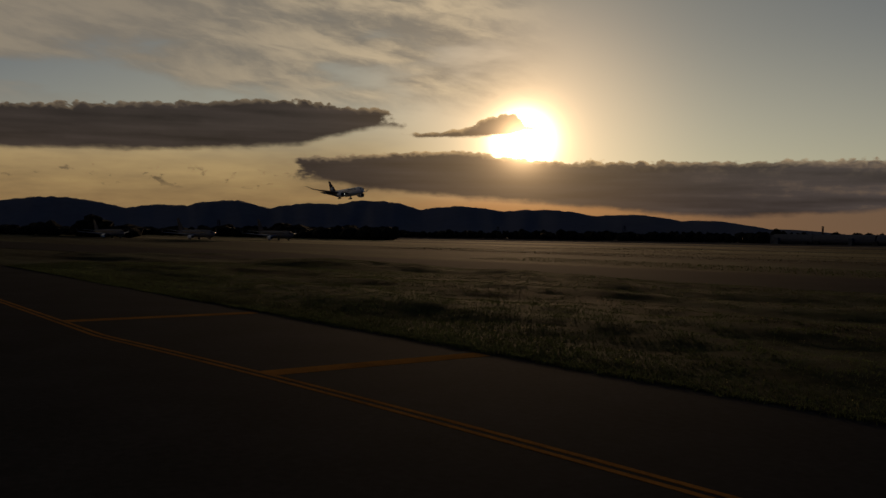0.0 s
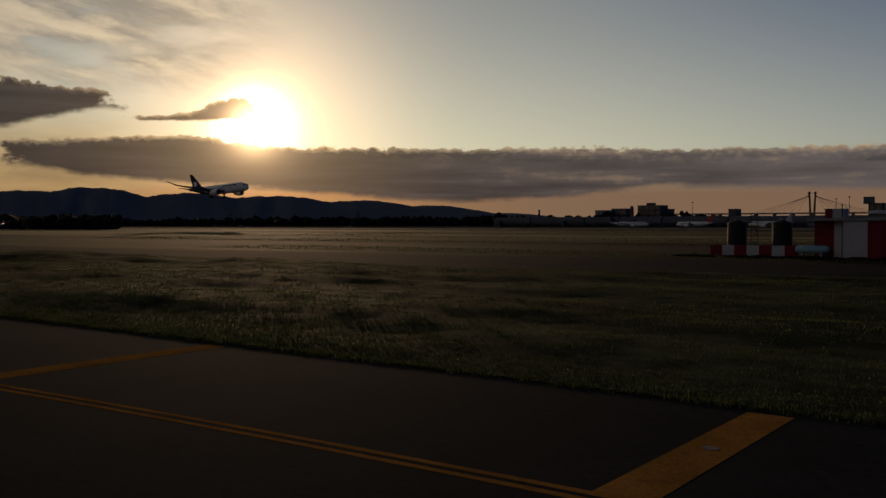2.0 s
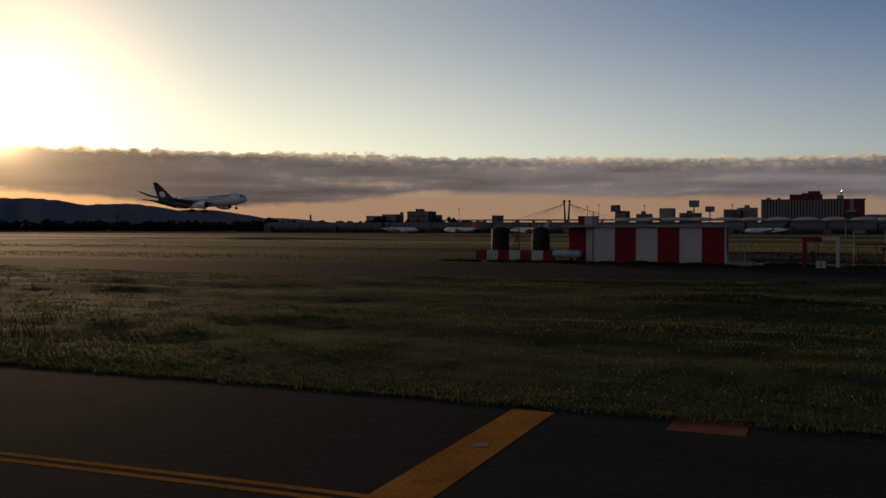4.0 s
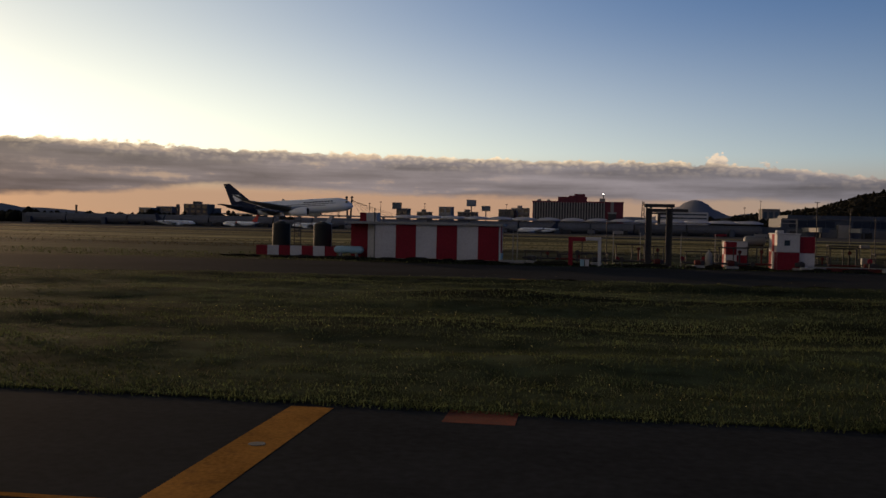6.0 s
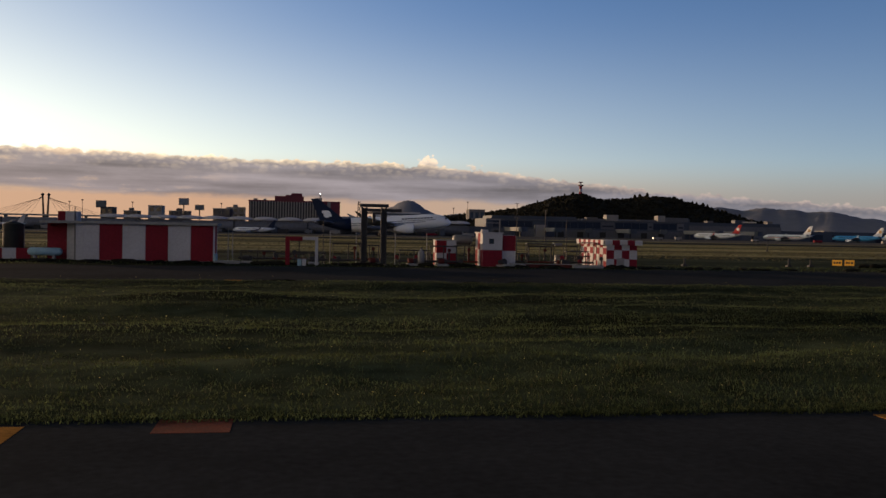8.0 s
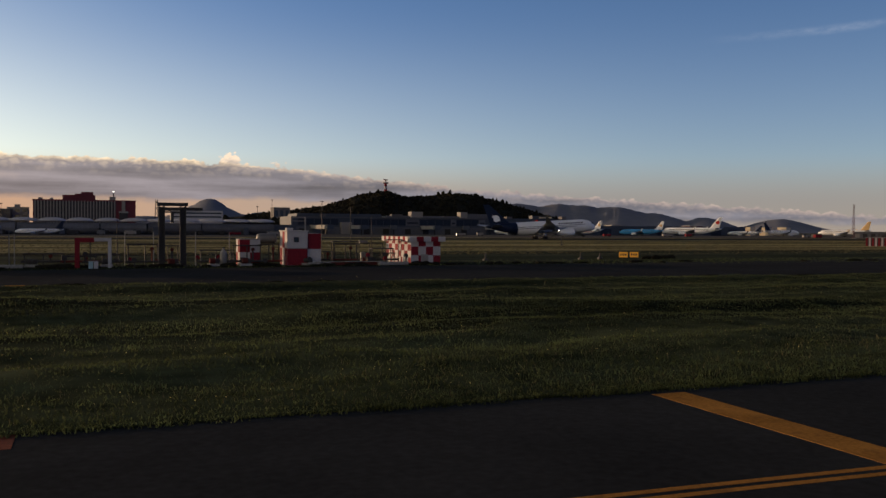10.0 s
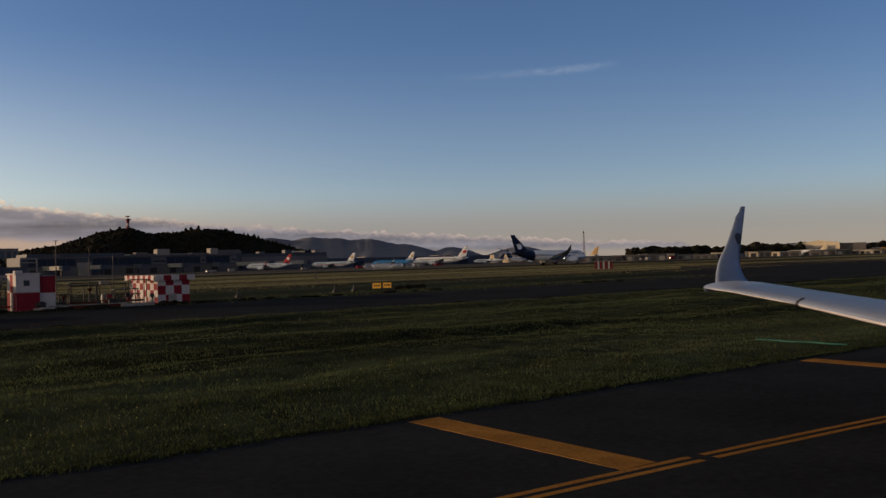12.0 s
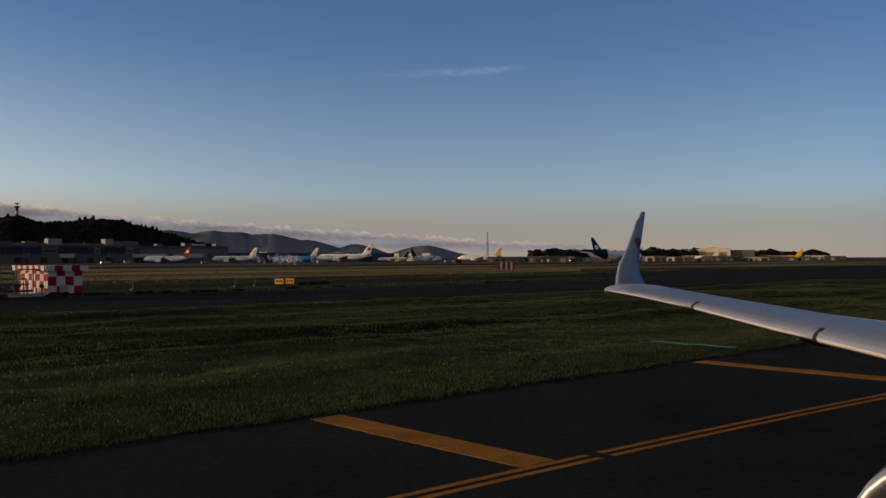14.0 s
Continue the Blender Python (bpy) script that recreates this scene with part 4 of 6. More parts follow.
def bridge():
    y = 1000
    x0, xr = across(15.05, y), across(14.77, y)
    top, deck = 3.9 + y * math.tan(radians(1.72)), 3.9 + y * math.tan(radians(0.5))
    t = root("cable_bridge", pose(0, y, 0), "cable-stayed road bridge with two leaning pylons", "bridge")
    part("deck", B(across(24, y), across(8.5, y), -6, 6, deck - 1.6, deck), M["grey"], t)
    for x, lean in ((x0 + 1.2, -1.3), (xr - 0.4, 1.3)):
        p = part("pylon", R((x - lean * 0.3, 0, 0), (x + lean, 0, top), 1.3, 0.9, 8), M["bark"], t)
        part("pylon_head", R((x + lean - 0.9, 0, top - 1.6), (x + lean + 0.9, 0, top + 0.2), 1.4, 1.4, 8), M["dark"], p)
    for k in range(7):
        for xs, sg in ((x0, -1), (xr, 1)):
            part("cable", R((xs, 0, top - 1.5 - k * 0.4), (xs + sg * (12 + k * 7.5), 0, deck), 0.14, None, 5), M["dark"], t)
    for k in range(14):
        x = across(24, y) + 20 * k
        part("pier", B(x - 1, x + 1, -3, 3, 0, deck - 1.6), M["grey"], t)


# ---- aircraft ----
def fuselage(L, r, nose_up=0.0):
    prof = ((0.0, 0.03, -0.32), (0.008, 0.28, -0.28), (0.025, 0.52, -0.2), (0.05, 0.74, -0.1), (0.08, 0.89, -0.04), (0.12, 0.98, 0), (0.17, 1, 0), (0.64, 1, 0), (0.72, 0.94, 0.06), (0.8, 0.78, 0.2), (0.88, 0.54, 0.38), (0.95, 0.3, 0.52), (1.0, 0.09, 0.6))
    return loft(bmesh.new(), [oval(L / 2 - L * s, 0, dz * r, k * r, k * r * 1.03) for s, k, dz in prof])


def foil(root_le, root_te, tip_le, tip_te, tr, tt):
    """A tapered surface from root to tip, with thickness."""
    rings = []
    for le, te, th in ((root_le, root_te, tr), (tip_le, tip_te, tt)):
        le, te = Vector(le), Vector(te)
        up = Vector((0, 0, 1)) if abs(tip_le[1] - root_le[1]) > abs(tip_le[2] - root_le[2]) else Vector((0, 1, 0))
        ring = []
        for s, k in ((0, 0), (0.06, 0.6), (0.3, 1), (0.7, 0.55), (1, 0.03), (0.7, -0.3), (0.3, -0.55), (0.06, -0.4)):
            ring.append(le.lerp(te, s) + up * th * k * 0.6)
        rings.append(ring)
    return loft(bmesh.new(), rings)


def airliner(name, m, L, label, group, tail="skin", body="skin", fin_mark=None, engines="skin", mark=None, gear=True, stripe=None):
    """A parked airliner, nose towards its +X, origin on the ground under the middle."""
    s = L / 38.0
    r = 2.0 * s
    zc = 3.3 * s
    t = root(name, m, label, "airplane", group)
    hull = part("fuselage", fuselage(L, r), M[body], t, "", True, pose(0, 0, zc))
    part("cockpit_window", B(L * 0.45, L * 0.468, -r * 0.62, r * 0.62, r * 0.22, r * 0.5, 0.05), M["glass"], hull)
    for sy in (-1, 1):
        part("window_strip", B(-L * 0.3, L * 0.36, sy * r * 1.0 - 0.03, sy * r * 1.0 + 0.03, r * 0.25, r * 0.42), M["glass"], hull)
        if stripe:
            part("cheat_line", B(-L * 0.32, L * 0.38, sy * r * 1.005 - 0.03, sy * r * 1.005 + 0.03, -r * 0.2, -r * 0.02), M[stripe], hull)
        wing = part("wing", foil((5.5 * s, sy * 1.2 * s, 2.3 * s), (-2.5 * s, sy * 1.2 * s, 2.2 * s), (-4.6 * s, sy * 17 * s, 3.9 * s), (-6.2 * s, sy * 17 * s, 3.9 * s), 0.9 * s, 0.25 * s), M["wing"], t, "", True)
        part("winglet", foil((-4.7 * s, sy * 17 * s, 3.9 * s), (-6.2 * s, sy * 17 * s, 3.9 * s), (-6.2 * s, sy * 17.5 * s, 6.0 * s), (-6.9 * s, sy * 17.5 * s, 6.0 * s), 0.2 * s, 0.1 * s), M[tail], wing)
        part("tailplane", foil((-14.5 * s, sy * 0.5 * s, 4.5 * s), (-17.6 * s, sy * 0.5 * s, 4.5 * s), (-17.4 * s, sy * 6.8 * s, 5.2 * s), (-18.8 * s, sy * 6.8 * s, 5.2 * s), 0.4 * s, 0.2 * s), M["wing"], t)
        eng = part("engine", loft(bmesh.new(), [oval(x * s, sy * 5.6 * s, 1.55 * s, k * s, k * s, 14) for x, k in ((6.6, 0.86), (6.4, 1.0), (5.2, 1.1), (3.6, 1.0), (2.0, 0.6))]), M[engines], t, "", True)
        part("intake", R((6.3 * s, sy * 5.6 * s, 1.55 * s), (6.66 * s, sy * 5.6 * s, 1.55 * s), 0.8 * s, 0.8 * s, 14), M["tyre"], eng)
        part("main_gear", box(R((-0.6 * s, sy * 2.9 * s, 0.5 * s), (-0.6 * s, sy * 2.7 * s, 2.4 * s), 0.16 * s), -0.75 * s, -0.45 * s, sy * 2.9 * s - 0.05, sy * 2.9 * s + 0.05, 0.4 * s, 0.9 * s), M["galv"], t)
        part("wheel", R((-0.6 * s, sy * 2.9 * s - 0.5 * s, 0.55 * s), (-0.6 * s, sy * 2.9 * s + 0.5 * s, 0.55 * s), 0.55 * s, None, 14), M["tyre"], t)
    fin = part("tail_fin", foil((-11.5 * s, 0, 5.0 * s), (-17.6 * s, 0, 5.0 * s), (-17.2 * s, 0, 11.9 * s), (-19.4 * s, 0, 11.9 * s), 0.5 * s, 0.25 * s), M[tail], t)
    if fin_mark:
        part("tail_mark", R((-16.6 * s, -0.32 * s, 8.6 * s), (-16.6 * s, 0.32 * s, 8.6 * s), 1.15 * s, None, 12), M[fin_mark], fin)
    part("nose_gear", R((14.6 * s, 0, 0.4 * s), (14.6 * s, 0, 2.2 * s), 0.12 * s), M["galv"], t)
    part("wheel", R((14.6 * s, -0.35 * s, 0.4 * s), (14.6 * s, 0.35 * s, 0.4 * s), 0.4 * s, None, 12), M["tyre"], t)
    return t


def widebody():
    """The landing twin-jet: nose to +X, origin on the ground under the main wheels' middle."""
    t = root("landing_airliner", pose(-630, 360, 32), "white twin-engine wide-body airliner with a navy tail, wheels down", "airplane")
    L, r, zc = 54.6, 2.9, 5.1
    hull = part("fuselage", fuselage(L, r), M["skin"], t, "white fuselage", True, pose(0, 0, zc))
    prof = ((0.74, 0.91, 0.09), (0.8, 0.78, 0.2), (0.88, 0.54, 0.38), (0.95, 0.3, 0.52), (1.003, 0.09, 0.6))
    part("tail_cone", loft(bmesh.new(), [oval(L / 2 - L * s + (0.0 if k < 0.9 else 0), 0, dz * r, k * r + 0.06, k * r * 1.03 + 0.06) for s, k, dz in prof]), M["navy"], hull, "navy painted tail cone", True)
    part("cockpit_window", B(L * 0.452, L * 0.466, -r * 0.66, r * 0.66, r * 0.2, r * 0.46, 0.08), M["glass"], hull)
    for sy in (-1, 1):
        part("window_strip", B(-L * 0.26, L * 0.38, sy * r - 0.05, sy * r + 0.02, r * 0.22, r * 0.29), M["terminal"], hull)
        part("cheat_line", B(-L * 0.24, L * 0.30, sy * r - 0.03, sy * r + 0.03, -r * 0.02, r * 0.06), M["navy"], hull, "thin navy stripe")
        for k in range(10):
            x = L * 0.13 + k * 1.28
            part("title_bar", B(x, x + 0.8, sy * r * 0.88 - 0.25, sy * r * 0.88 + 0.1, r * 0.46, r * 0.62), M["navy"], hull)
        wing = part("wing", foil((9.5, sy * 2.2, 3.6), (-3.8, sy * 2.2, 3.3), (-7.6, sy * 24, 7.6), (-10.6, sy * 24, 7.6), 1.3, 0.4), M["darkwing"], t, "", True)
        part("wing_tip", foil((-7.6, sy * 24, 7.6), (-10.6, sy * 24, 7.6), (-12.4, sy * 29.2, 10.2), (-13.1, sy * 29.2, 10.2), 0.4, 0.1), M["darkwing"], wing)
        part("flap", foil((-3.4, sy * 3, 3.0), (-6.4, sy * 3, 2.0), (-7.6, sy * 17, 5.8), (-9.3, sy * 17, 5.0), 0.35, 0.2), M["darkwing"], wing)
        for k in range(3):
            yy = sy * (6 + 4.5 * k)
            part("flap_fairing", loft(bmesh.new(), [oval(x, yy, 3.2 + 0.55 * k, q, q, 8) for x, q in ((1.5 - 2.0 * k, 0.1), (-1.5 - 2 * k, 0.42), (-6.0 - 1.6 * k, 0.08))]), M["wing"], wing)
        part("tailplane", foil((-19.0, sy * 0.8, 6.4), (-25.4, sy * 0.8, 6.4), (-25.6, sy * 9.9, 7.7), (-27.6, sy * 9.9, 7.7), 0.6, 0.2), M["wing"], t)
        eng = part("engine", loft(bmesh.new(), [oval(x, sy * 9.2, 2.75, k, k, 20) for x, k in ((10.7, 1.52), (10.4, 1.72), (9.0, 1.86), (6.6, 1.75), (4.6, 1.25), (3.0, 0.7))]), M["skin"], t, "", True)
        part("intake", R((10.0, sy * 9.2, 2.75), (10.74, sy * 9.2, 2.75), 1.46, 1.46, 20), M["tyre"], eng)
        part("pylon", foil((8.6, sy * 9.2, 4.2), (2.0, sy * 9.2, 4.2), (7.0, sy * 9.2, 5.0), (1.0, sy * 9.2, 5.0), 0.5, 0.5), M["wing"], eng)
        leg = part("main_gear", R((-1.4, sy * 4.9, 0.7), (-1.4, sy * 4.3, 4.0), 0.28), M["galv"], t)
        part("truck_beam", B(-2.4, -0.4, sy * 4.9 - 0.15, sy * 4.9 + 0.15, 0.55, 0.85), M["galv"], leg)
        part("gear_door", B(-2.2, -0.6, sy * 5.35 - 0.05, sy * 5.35 + 0.05, 1.7, 3.5), M["skin"], leg)
        for dx in (-0.75, 0.75):
            for dy in (-0.55, 0.55):
                part("wheel", R((-1.4 + dx, sy * 4.9 + dy - 0.24, 0.66), (-1.4 + dx, sy * 4.9 + dy + 0.24, 0.66), 0.66, None, 16), M["tyre"], leg)
        part("landing_lamp", B(6.0, 6.25, sy * 4.6 - 0.2, sy * 4.6 + 0.2, 3.4, 3.7), M["beacon"], t, "bright landing lamp in the wing root")
    fin = part("tail_fin", foil((-15.2, 0, 7.3), (-25.2, 0, 7.3), (-25.6, 0, 16.5), (-28.3, 0, 16.5), 0.7, 0.3), M["navy"], t, "tall navy fin")
    bm = R((-22.3, -0.5, 10.1), (-22.3, 0.5, 10.1), 1.45, None, 14)
    box(bm, -21.8, -20.6, -0.45, 0.45, 9.0, 10.0, 0.1)
    box(bm, -24.3, -22.3, -0.42, 0.42, 10.5, 11.6, 0.1)
    part("tail_mark", bm, M["skin"], fin, "white emblem on the fin")
    leg = part("nose_gear", R((21.0, 0, 0.5), (21.3, 0, 3.2), 0.17), M["galv"], t)
    for dy in (-0.4, 0.4):
        part("wheel", R((21.0, dy - 0.18, 0.5), (21.0, dy + 0.18, 0.5), 0.5, None, 14), M["tyre"], leg)
    return t


def own_airliner():
    """The airliner whose window the camera looks through: nose to -X."""
    t = root("parked_airliner", pose(0, 0, 0), "parked airliner with grey wing, blended winglet and blue engine", "airplane")
    yc, zc, r = -2.05, 3.15, 1.88
    prof = ((-13.5, 0.1, -0.4), (-13.1, 0.4, -0.3), (-12, 0.72, -0.15), (-10, 0.95, -0.03), (-8, 1, 0), (14, 1, 0), (18, 0.92, 0.1), (22, 0.62, 0.5), (25.5, 0.2, 0.9))
    part("fuselage", loft(bmesh.new(), [oval(x, yc, zc + dz, k * r, k * r * 1.05, 28) for x, k, dz in prof]), M["skin"], t, "white fuselage", True)
    # stations: Y, leading X, Z, trailing X, Z, thickness
    sts = ((-2.0, 10.0, 1.75, 18.0, 1.9, 1.0), (2.5, 12.7, 2.08, 18.8, 2.2, 0.75), (5.5, 14.5, 2.38, 19.45, 2.40, 0.5), (8.3, 16.2, 2.58, 20.2, 2.52, 0.4), (11.0, 17.8, 2.80, 20.95, 2.76, 0.3), (13.4, 18.95, 2.98, 21.6, 2.98, 0.22), (14.6, 19.45, 3.05, 22.0, 3.10, 0.2))
    shape = ((0, 0), (0.02, 0.35), (0.08, 0.68), (0.25, 1), (0.5, 0.95), (0.75, 0.55), (1, 0.04), (0.75, -0.2), (0.4, -0.5), (0.1, -0.5), (0.02, -0.3))

    def section(y, xl, zl, xt, zt, th, cut=(0.0, 1.0)):
        out = []
        for q, k in shape:
            q2 = cut[0] + (cut[1] - cut[0]) * q
            out.append((xl + (xt - xl) * q2, y, zl + (zt - zl) * q2 + th * 0.55 * k))
        return out
    wing = part("wing", loft(bmesh.new(), [section(*s) for s in sts]), M["wing"], t, "pale grey swept wing", True)
    # leading edge slats: pale lips hold the sunlit edge in their colour, parted by dark gaps
    def st_at(y):
        ys = [s[0] for s in sts]
        return [float(np.interp(y, ys, [s[k] for s in sts])) for k in range(6)]

    def slat_ring(y):
        _, xl, zl, xt, zt, th = st_at(y)
        c = xt - xl
        return [(xl + c * q - 0.006, y, zl + (zt - zl) * q + th * 0.55 * k) for q, k in ((0.045, 0.52), (0.035, 0.46), (0.015, 0.30), (0.0, 0.0), (0.02, -0.31), (0.06, -0.46))]

    def lip_ring(y):
        _, xl, zl, xt, zt, th = st_at(y)
        c = xt - xl
        return [(xl + c * q - 0.008, y, zl + (zt - zl) * q + th * 0.55 * k) for q, k in ((0.004, 0.06), (0.0, -0.02), (0.01, -0.18), (0.03, -0.38))]
    for y0, y1 in ((3.9, 7.05), (7.15, 10.85), (10.95, 14.3)):
        part("slat", loft(bmesh.new(), [lip_ring(y) for y in np.linspace(y0, y1, 5)]), M["vault"], wing, "thin pale leading edge of a slat, its sunlit line painted in", True)
    for y0 in (7.1, 10.9):
        _, xl, zl, xt, zt, th = st_at(y0)
        part("slat_gap", loft(bmesh.new(), [[(p[0] + 0.12 * (1 if k in (0, 1) else 0) - 0.006, y0 + s, p[2] + 0.04 * (1 if k in (0, 1) else 0)) for k, p in enumerate(slat_ring(y0))] for s in (-0.045, 0.045)]), M["dark"], wing, "dark gap between slats")
    for y0 in (4.6, 8.6):
        _, xl, zl, xt, zt, th = st_at(y0)
        part("flap_fairing", loft(bmesh.new(), [oval(x, y0, zt - 0.28, q, q * 1.2, 10) for x, q in ((xl + 1.6, 0.05), (xl + 2.6, 0.24), (xt - 0.3, 0.3), (xt + 1.3, 0.04))]), M["dark"], wing, "dark flap track fairing")
    # spoiler panels on the upper side
    def upper(y, q, lift):
        _, xl, zl, xt, zt, th = st_at(y)
        h = float(np.interp(q, [0.25, 0.5, 0.75, 1.0], [1.0, 0.95, 0.55, 0.04]))
        return (xl + (xt - xl) * q, y, zl + (zt - zl) * q + th * 0.55 * h + lift)
    for y0, y1 in ((2.6, 4.4), (4.5, 6.3), (6.4, 8.2), (8.3, 10.1)):
        ring = [[upper(y, q, lift) for q, lift in ((0.60, -0.02), (0.60, 0.012), (0.70, 0.012), (0.80, 0.012), (0.80, -0.02))] for y in np.linspace(y0, y1, 4)]
        part("spoiler", loft(bmesh.new(), ring), M["panel"], wing, "lighter spoiler panel")
    for y0, y1 in ((10.4, 12.0), (12.1, 13.8)):
        ring = [[upper(y, q, lift) for q, lift in ((0.74, -0.02), (0.74, 0.010), (0.97, 0.010), (0.97, -0.02))] for y in np.linspace(y0, y1, 4)]
        part("aileron", loft(bmesh.new(), ring), M["panel"], wing, "lighter aileron panel")
    # blended winglet
    wl = []
    for k in range(17):
        s = k / 16
        q = min(1, s * 2.6)
        q = q * q * (3 - 2 * q) * 0.6 + q * 0.4
        ang = radians(8 + 70 * q)
        y = 14.6 + 0.75 * math.sin(q * 1.3) + 0.28 * max(0, s - 0.35)
        z = 3.0 + 0.28 * q ** 2 + 1.97 * (max(0, s - 0.12) / 0.88) ** 1.08
        xl = 19.45 + 1.34 * (1 - math.exp(-s * 5.0)) + 1.58 * s + 0.22 * max(0, s - 0.9) / 0.1
        xt = 22.0 - 0.3 * (1 - math.exp(-s * 9)) + 0.98 * s
        xl = min(xl, xt - 0.22)
        th = 0.2 * (1 - s) + 0.06
        ring = []
        for q, h in shape:
            off = th * 0.55 * h
            ring.append((xl + (xt - xl) * q, y - off * math.sin(ang), z + off * math.cos(ang)))
        wl.append(ring)
    tip = part("winglet", loft(bmesh.new(), wl), M["wing"], t, "upswept blended winglet", True)
    bm = R((22.02, 15.28, 4.36), (22.02, 15.44, 4.36), 0.12, None, 12)
    box(bm, 21.98, 22.12, 15.29, 15.43, 4.18, 4.27)
    part("emblem", bm, M["terminal"], tip, "small slate blue emblem")
    # engine
    ex, ey, ez = 9.45, 3.08, 0.94
    cowl = part("engine_cowl", loft(bmesh.new(), [oval(ex + x, ey, ez - 0.03 * x, k, k, 28) for x, k in ((0.18, 1.02), (0.6, 1.1), (1.4, 1.16), (2.6, 1.1), (3.6, 0.85))], False), M["navy"], t, "dark blue engine cowl", True)
    part("intake_lip", loft(bmesh.new(), [oval(ex + x, ey, ez, k, k, 28) for x, k in ((0.7, 0.80), (0.25, 0.82), (0.05, 0.87), (0.0, 0.93), (0.05, 0.985), (0.2, 1.025))], False), M["metal"], cowl, "polished intake lip", True)
    part("fan", R((ex + 0.7, ey, ez), (ex + 0.85, ey, ez), 0.85, None, 24), M["dark"], cowl)
    part("spinner", R((ex + 0.7, ey, ez), (ex + 0.25, ey, ez), 0.24, 0.02, 16), M["grey"], cowl)
    part("pylon", foil((11.0, 2.72, 2.55), (15.0, 2.72, 2.1), (11.6, 2.72, 2.7), (15.0, 2.72, 2.5), 0.35, 0.3), M["wing"], t)
    part("main_gear", R((15.8, 0.6, 0.5), (15.8, 0.4, 2.0), 0.17), M["galv"], t)
    for dy in (-0.4, 0.4):
        part("wheel", R((15.8, 0.6 + dy - 0.18, 0.55), (15.8, 0.6 + dy + 0.18, 0.55), 0.55, None, 18), M["tyre"], t)
    part("nose_gear", R((-10.5, yc, 0.35), (-10.5, yc, 1.8), 0.12), M["galv"], t)
    part("wheel", R((-10.5, yc - 0.3, 0.35), (-10.5, yc + 0.3, 0.35), 0.35, None, 16), M["tyre"], t)


# ---- red and white airfield huts beside the service road ----
def striped_shed():
    t = root("striped_shed", pose(-23.5, 100, 0), "long flat-roofed shed painted in broad red and white stripes", "shed")
    w, d, h = 14.1, 5.0, 3.85
    part("wall", B(0.02, w - 0.02, 0.06, d, 0, h), M["white"], t)
    for k in range(6):
        part("wall_panel", B(k * 2.35 + 0.01, k * 2.35 + 2.34, -0.02, 0.055, 0.02, h, 0.008), M["red" if k % 2 else "white"], t, "red painted panel" if k % 2 else "")
    part("roof_slab", B(-3.6, w + 0.5, -0.35, d + 0.3, h, h + 0.3, 0.04), M["grey"], t, "weathered grey roof slab")
    part("recess_wall", B(-1.25, 0.0, 1.4, 1.6, 0, h), M["white"], t)
    part("downpipe", R((-0.12, 0.0, 0), (-0.12, 0.0, h), 0.07), M["galv"], t)
    part("side_wall", B(-3.4, -1.3, 2.0, d, 0, h), M["red"], t, "red painted side bay")
    part("corner_post", B(w + 0.02, w + 0.16, -0.02, 0.2, 0, h), M["white"], t)
    part("corner_post", B(w + 0.22, w + 0.34, 0.0, 0.2, 0, h), M["red"], t)
    part("drum", R((w + 0.3, -0.35, 0), (w + 0.3, -0.35, 0.9), 0.22, None, 12), M["blue"], t, "small blue drum")
    r = part("roof_box", B(-1.95, -1.2, 0.4, 2.0, h + 0.3, h + 1.3, 0.02), M["red"], t, "small red roof housing")
    part("box_side", B(-1.19, 0.05, 0.4, 2.0, h + 0.3, h + 1.3, 0.02), M["white"], r)
    part("vent_pipe", R((-0.2, 0.3, h + 0.3), (-0.2, 0.3, h + 1.8), 0.05), M["dark"], r)
    part("ridge_pipe", R((2, 2, h + 0.34), (w - 1, 2, h + 0.34), 0.06), M["galv"], t)


def low_wall():
    t = root("low_striped_wall", pose(-38.1, 101, 0), "low block wall painted in red and white sections", "wall")
    for k in range(7):
        part("wall_section", B(k * 1.39, k * 1.39 + 1.38, 0, 0.3, 0, 1.15, 0.015), M["white" if k % 2 else "red"], t)


def water_tank(x, label):
    t = root("water_tank", pose(x, 103.2, 0), label, "tank", "water tanks")
    part("shell", R((0, 0, 0.0), (0, 0, 3.7), 1.05, 1.05, 28), M["black"], t, "", True)
    part("lid", R((0, 0, 3.7), (0, 0, 3.95), 1.0, 0.3, 28), M["black"], t)
    part("hatch", R((0, 0, 3.95), (0, 0, 4.15), 0.25, 0.25, 14), M["grey"], t)
    for z in (1.2, 2.1, 3.0):
        part("hoop", R((0, 0, z), (0, 0, z + 0.09), 1.08, 1.08, 28), M["black"], t)
    part("fill_pipe", R((1.12, 0, 0), (1.12, 0, 3.6), 0.05), M["galv"], t)


def ladder_frame():
    t = root("ladder_frame", pose(-34.6, 104.5, 0), "thin dark steel ladder frame beside the tanks", "ladder")
    for x in (0, 0.8):
        part("rail", R((x, 0, 0), (x, 0, 4.7), 0.05, None, 8), M["dark"], t)
    for k in range(11):
        part("rung", R((0, 0, 0.5 + k * 0.4), (0.8, 0, 0.5 + k * 0.4), 0.03, None, 6), M["dark"], t)


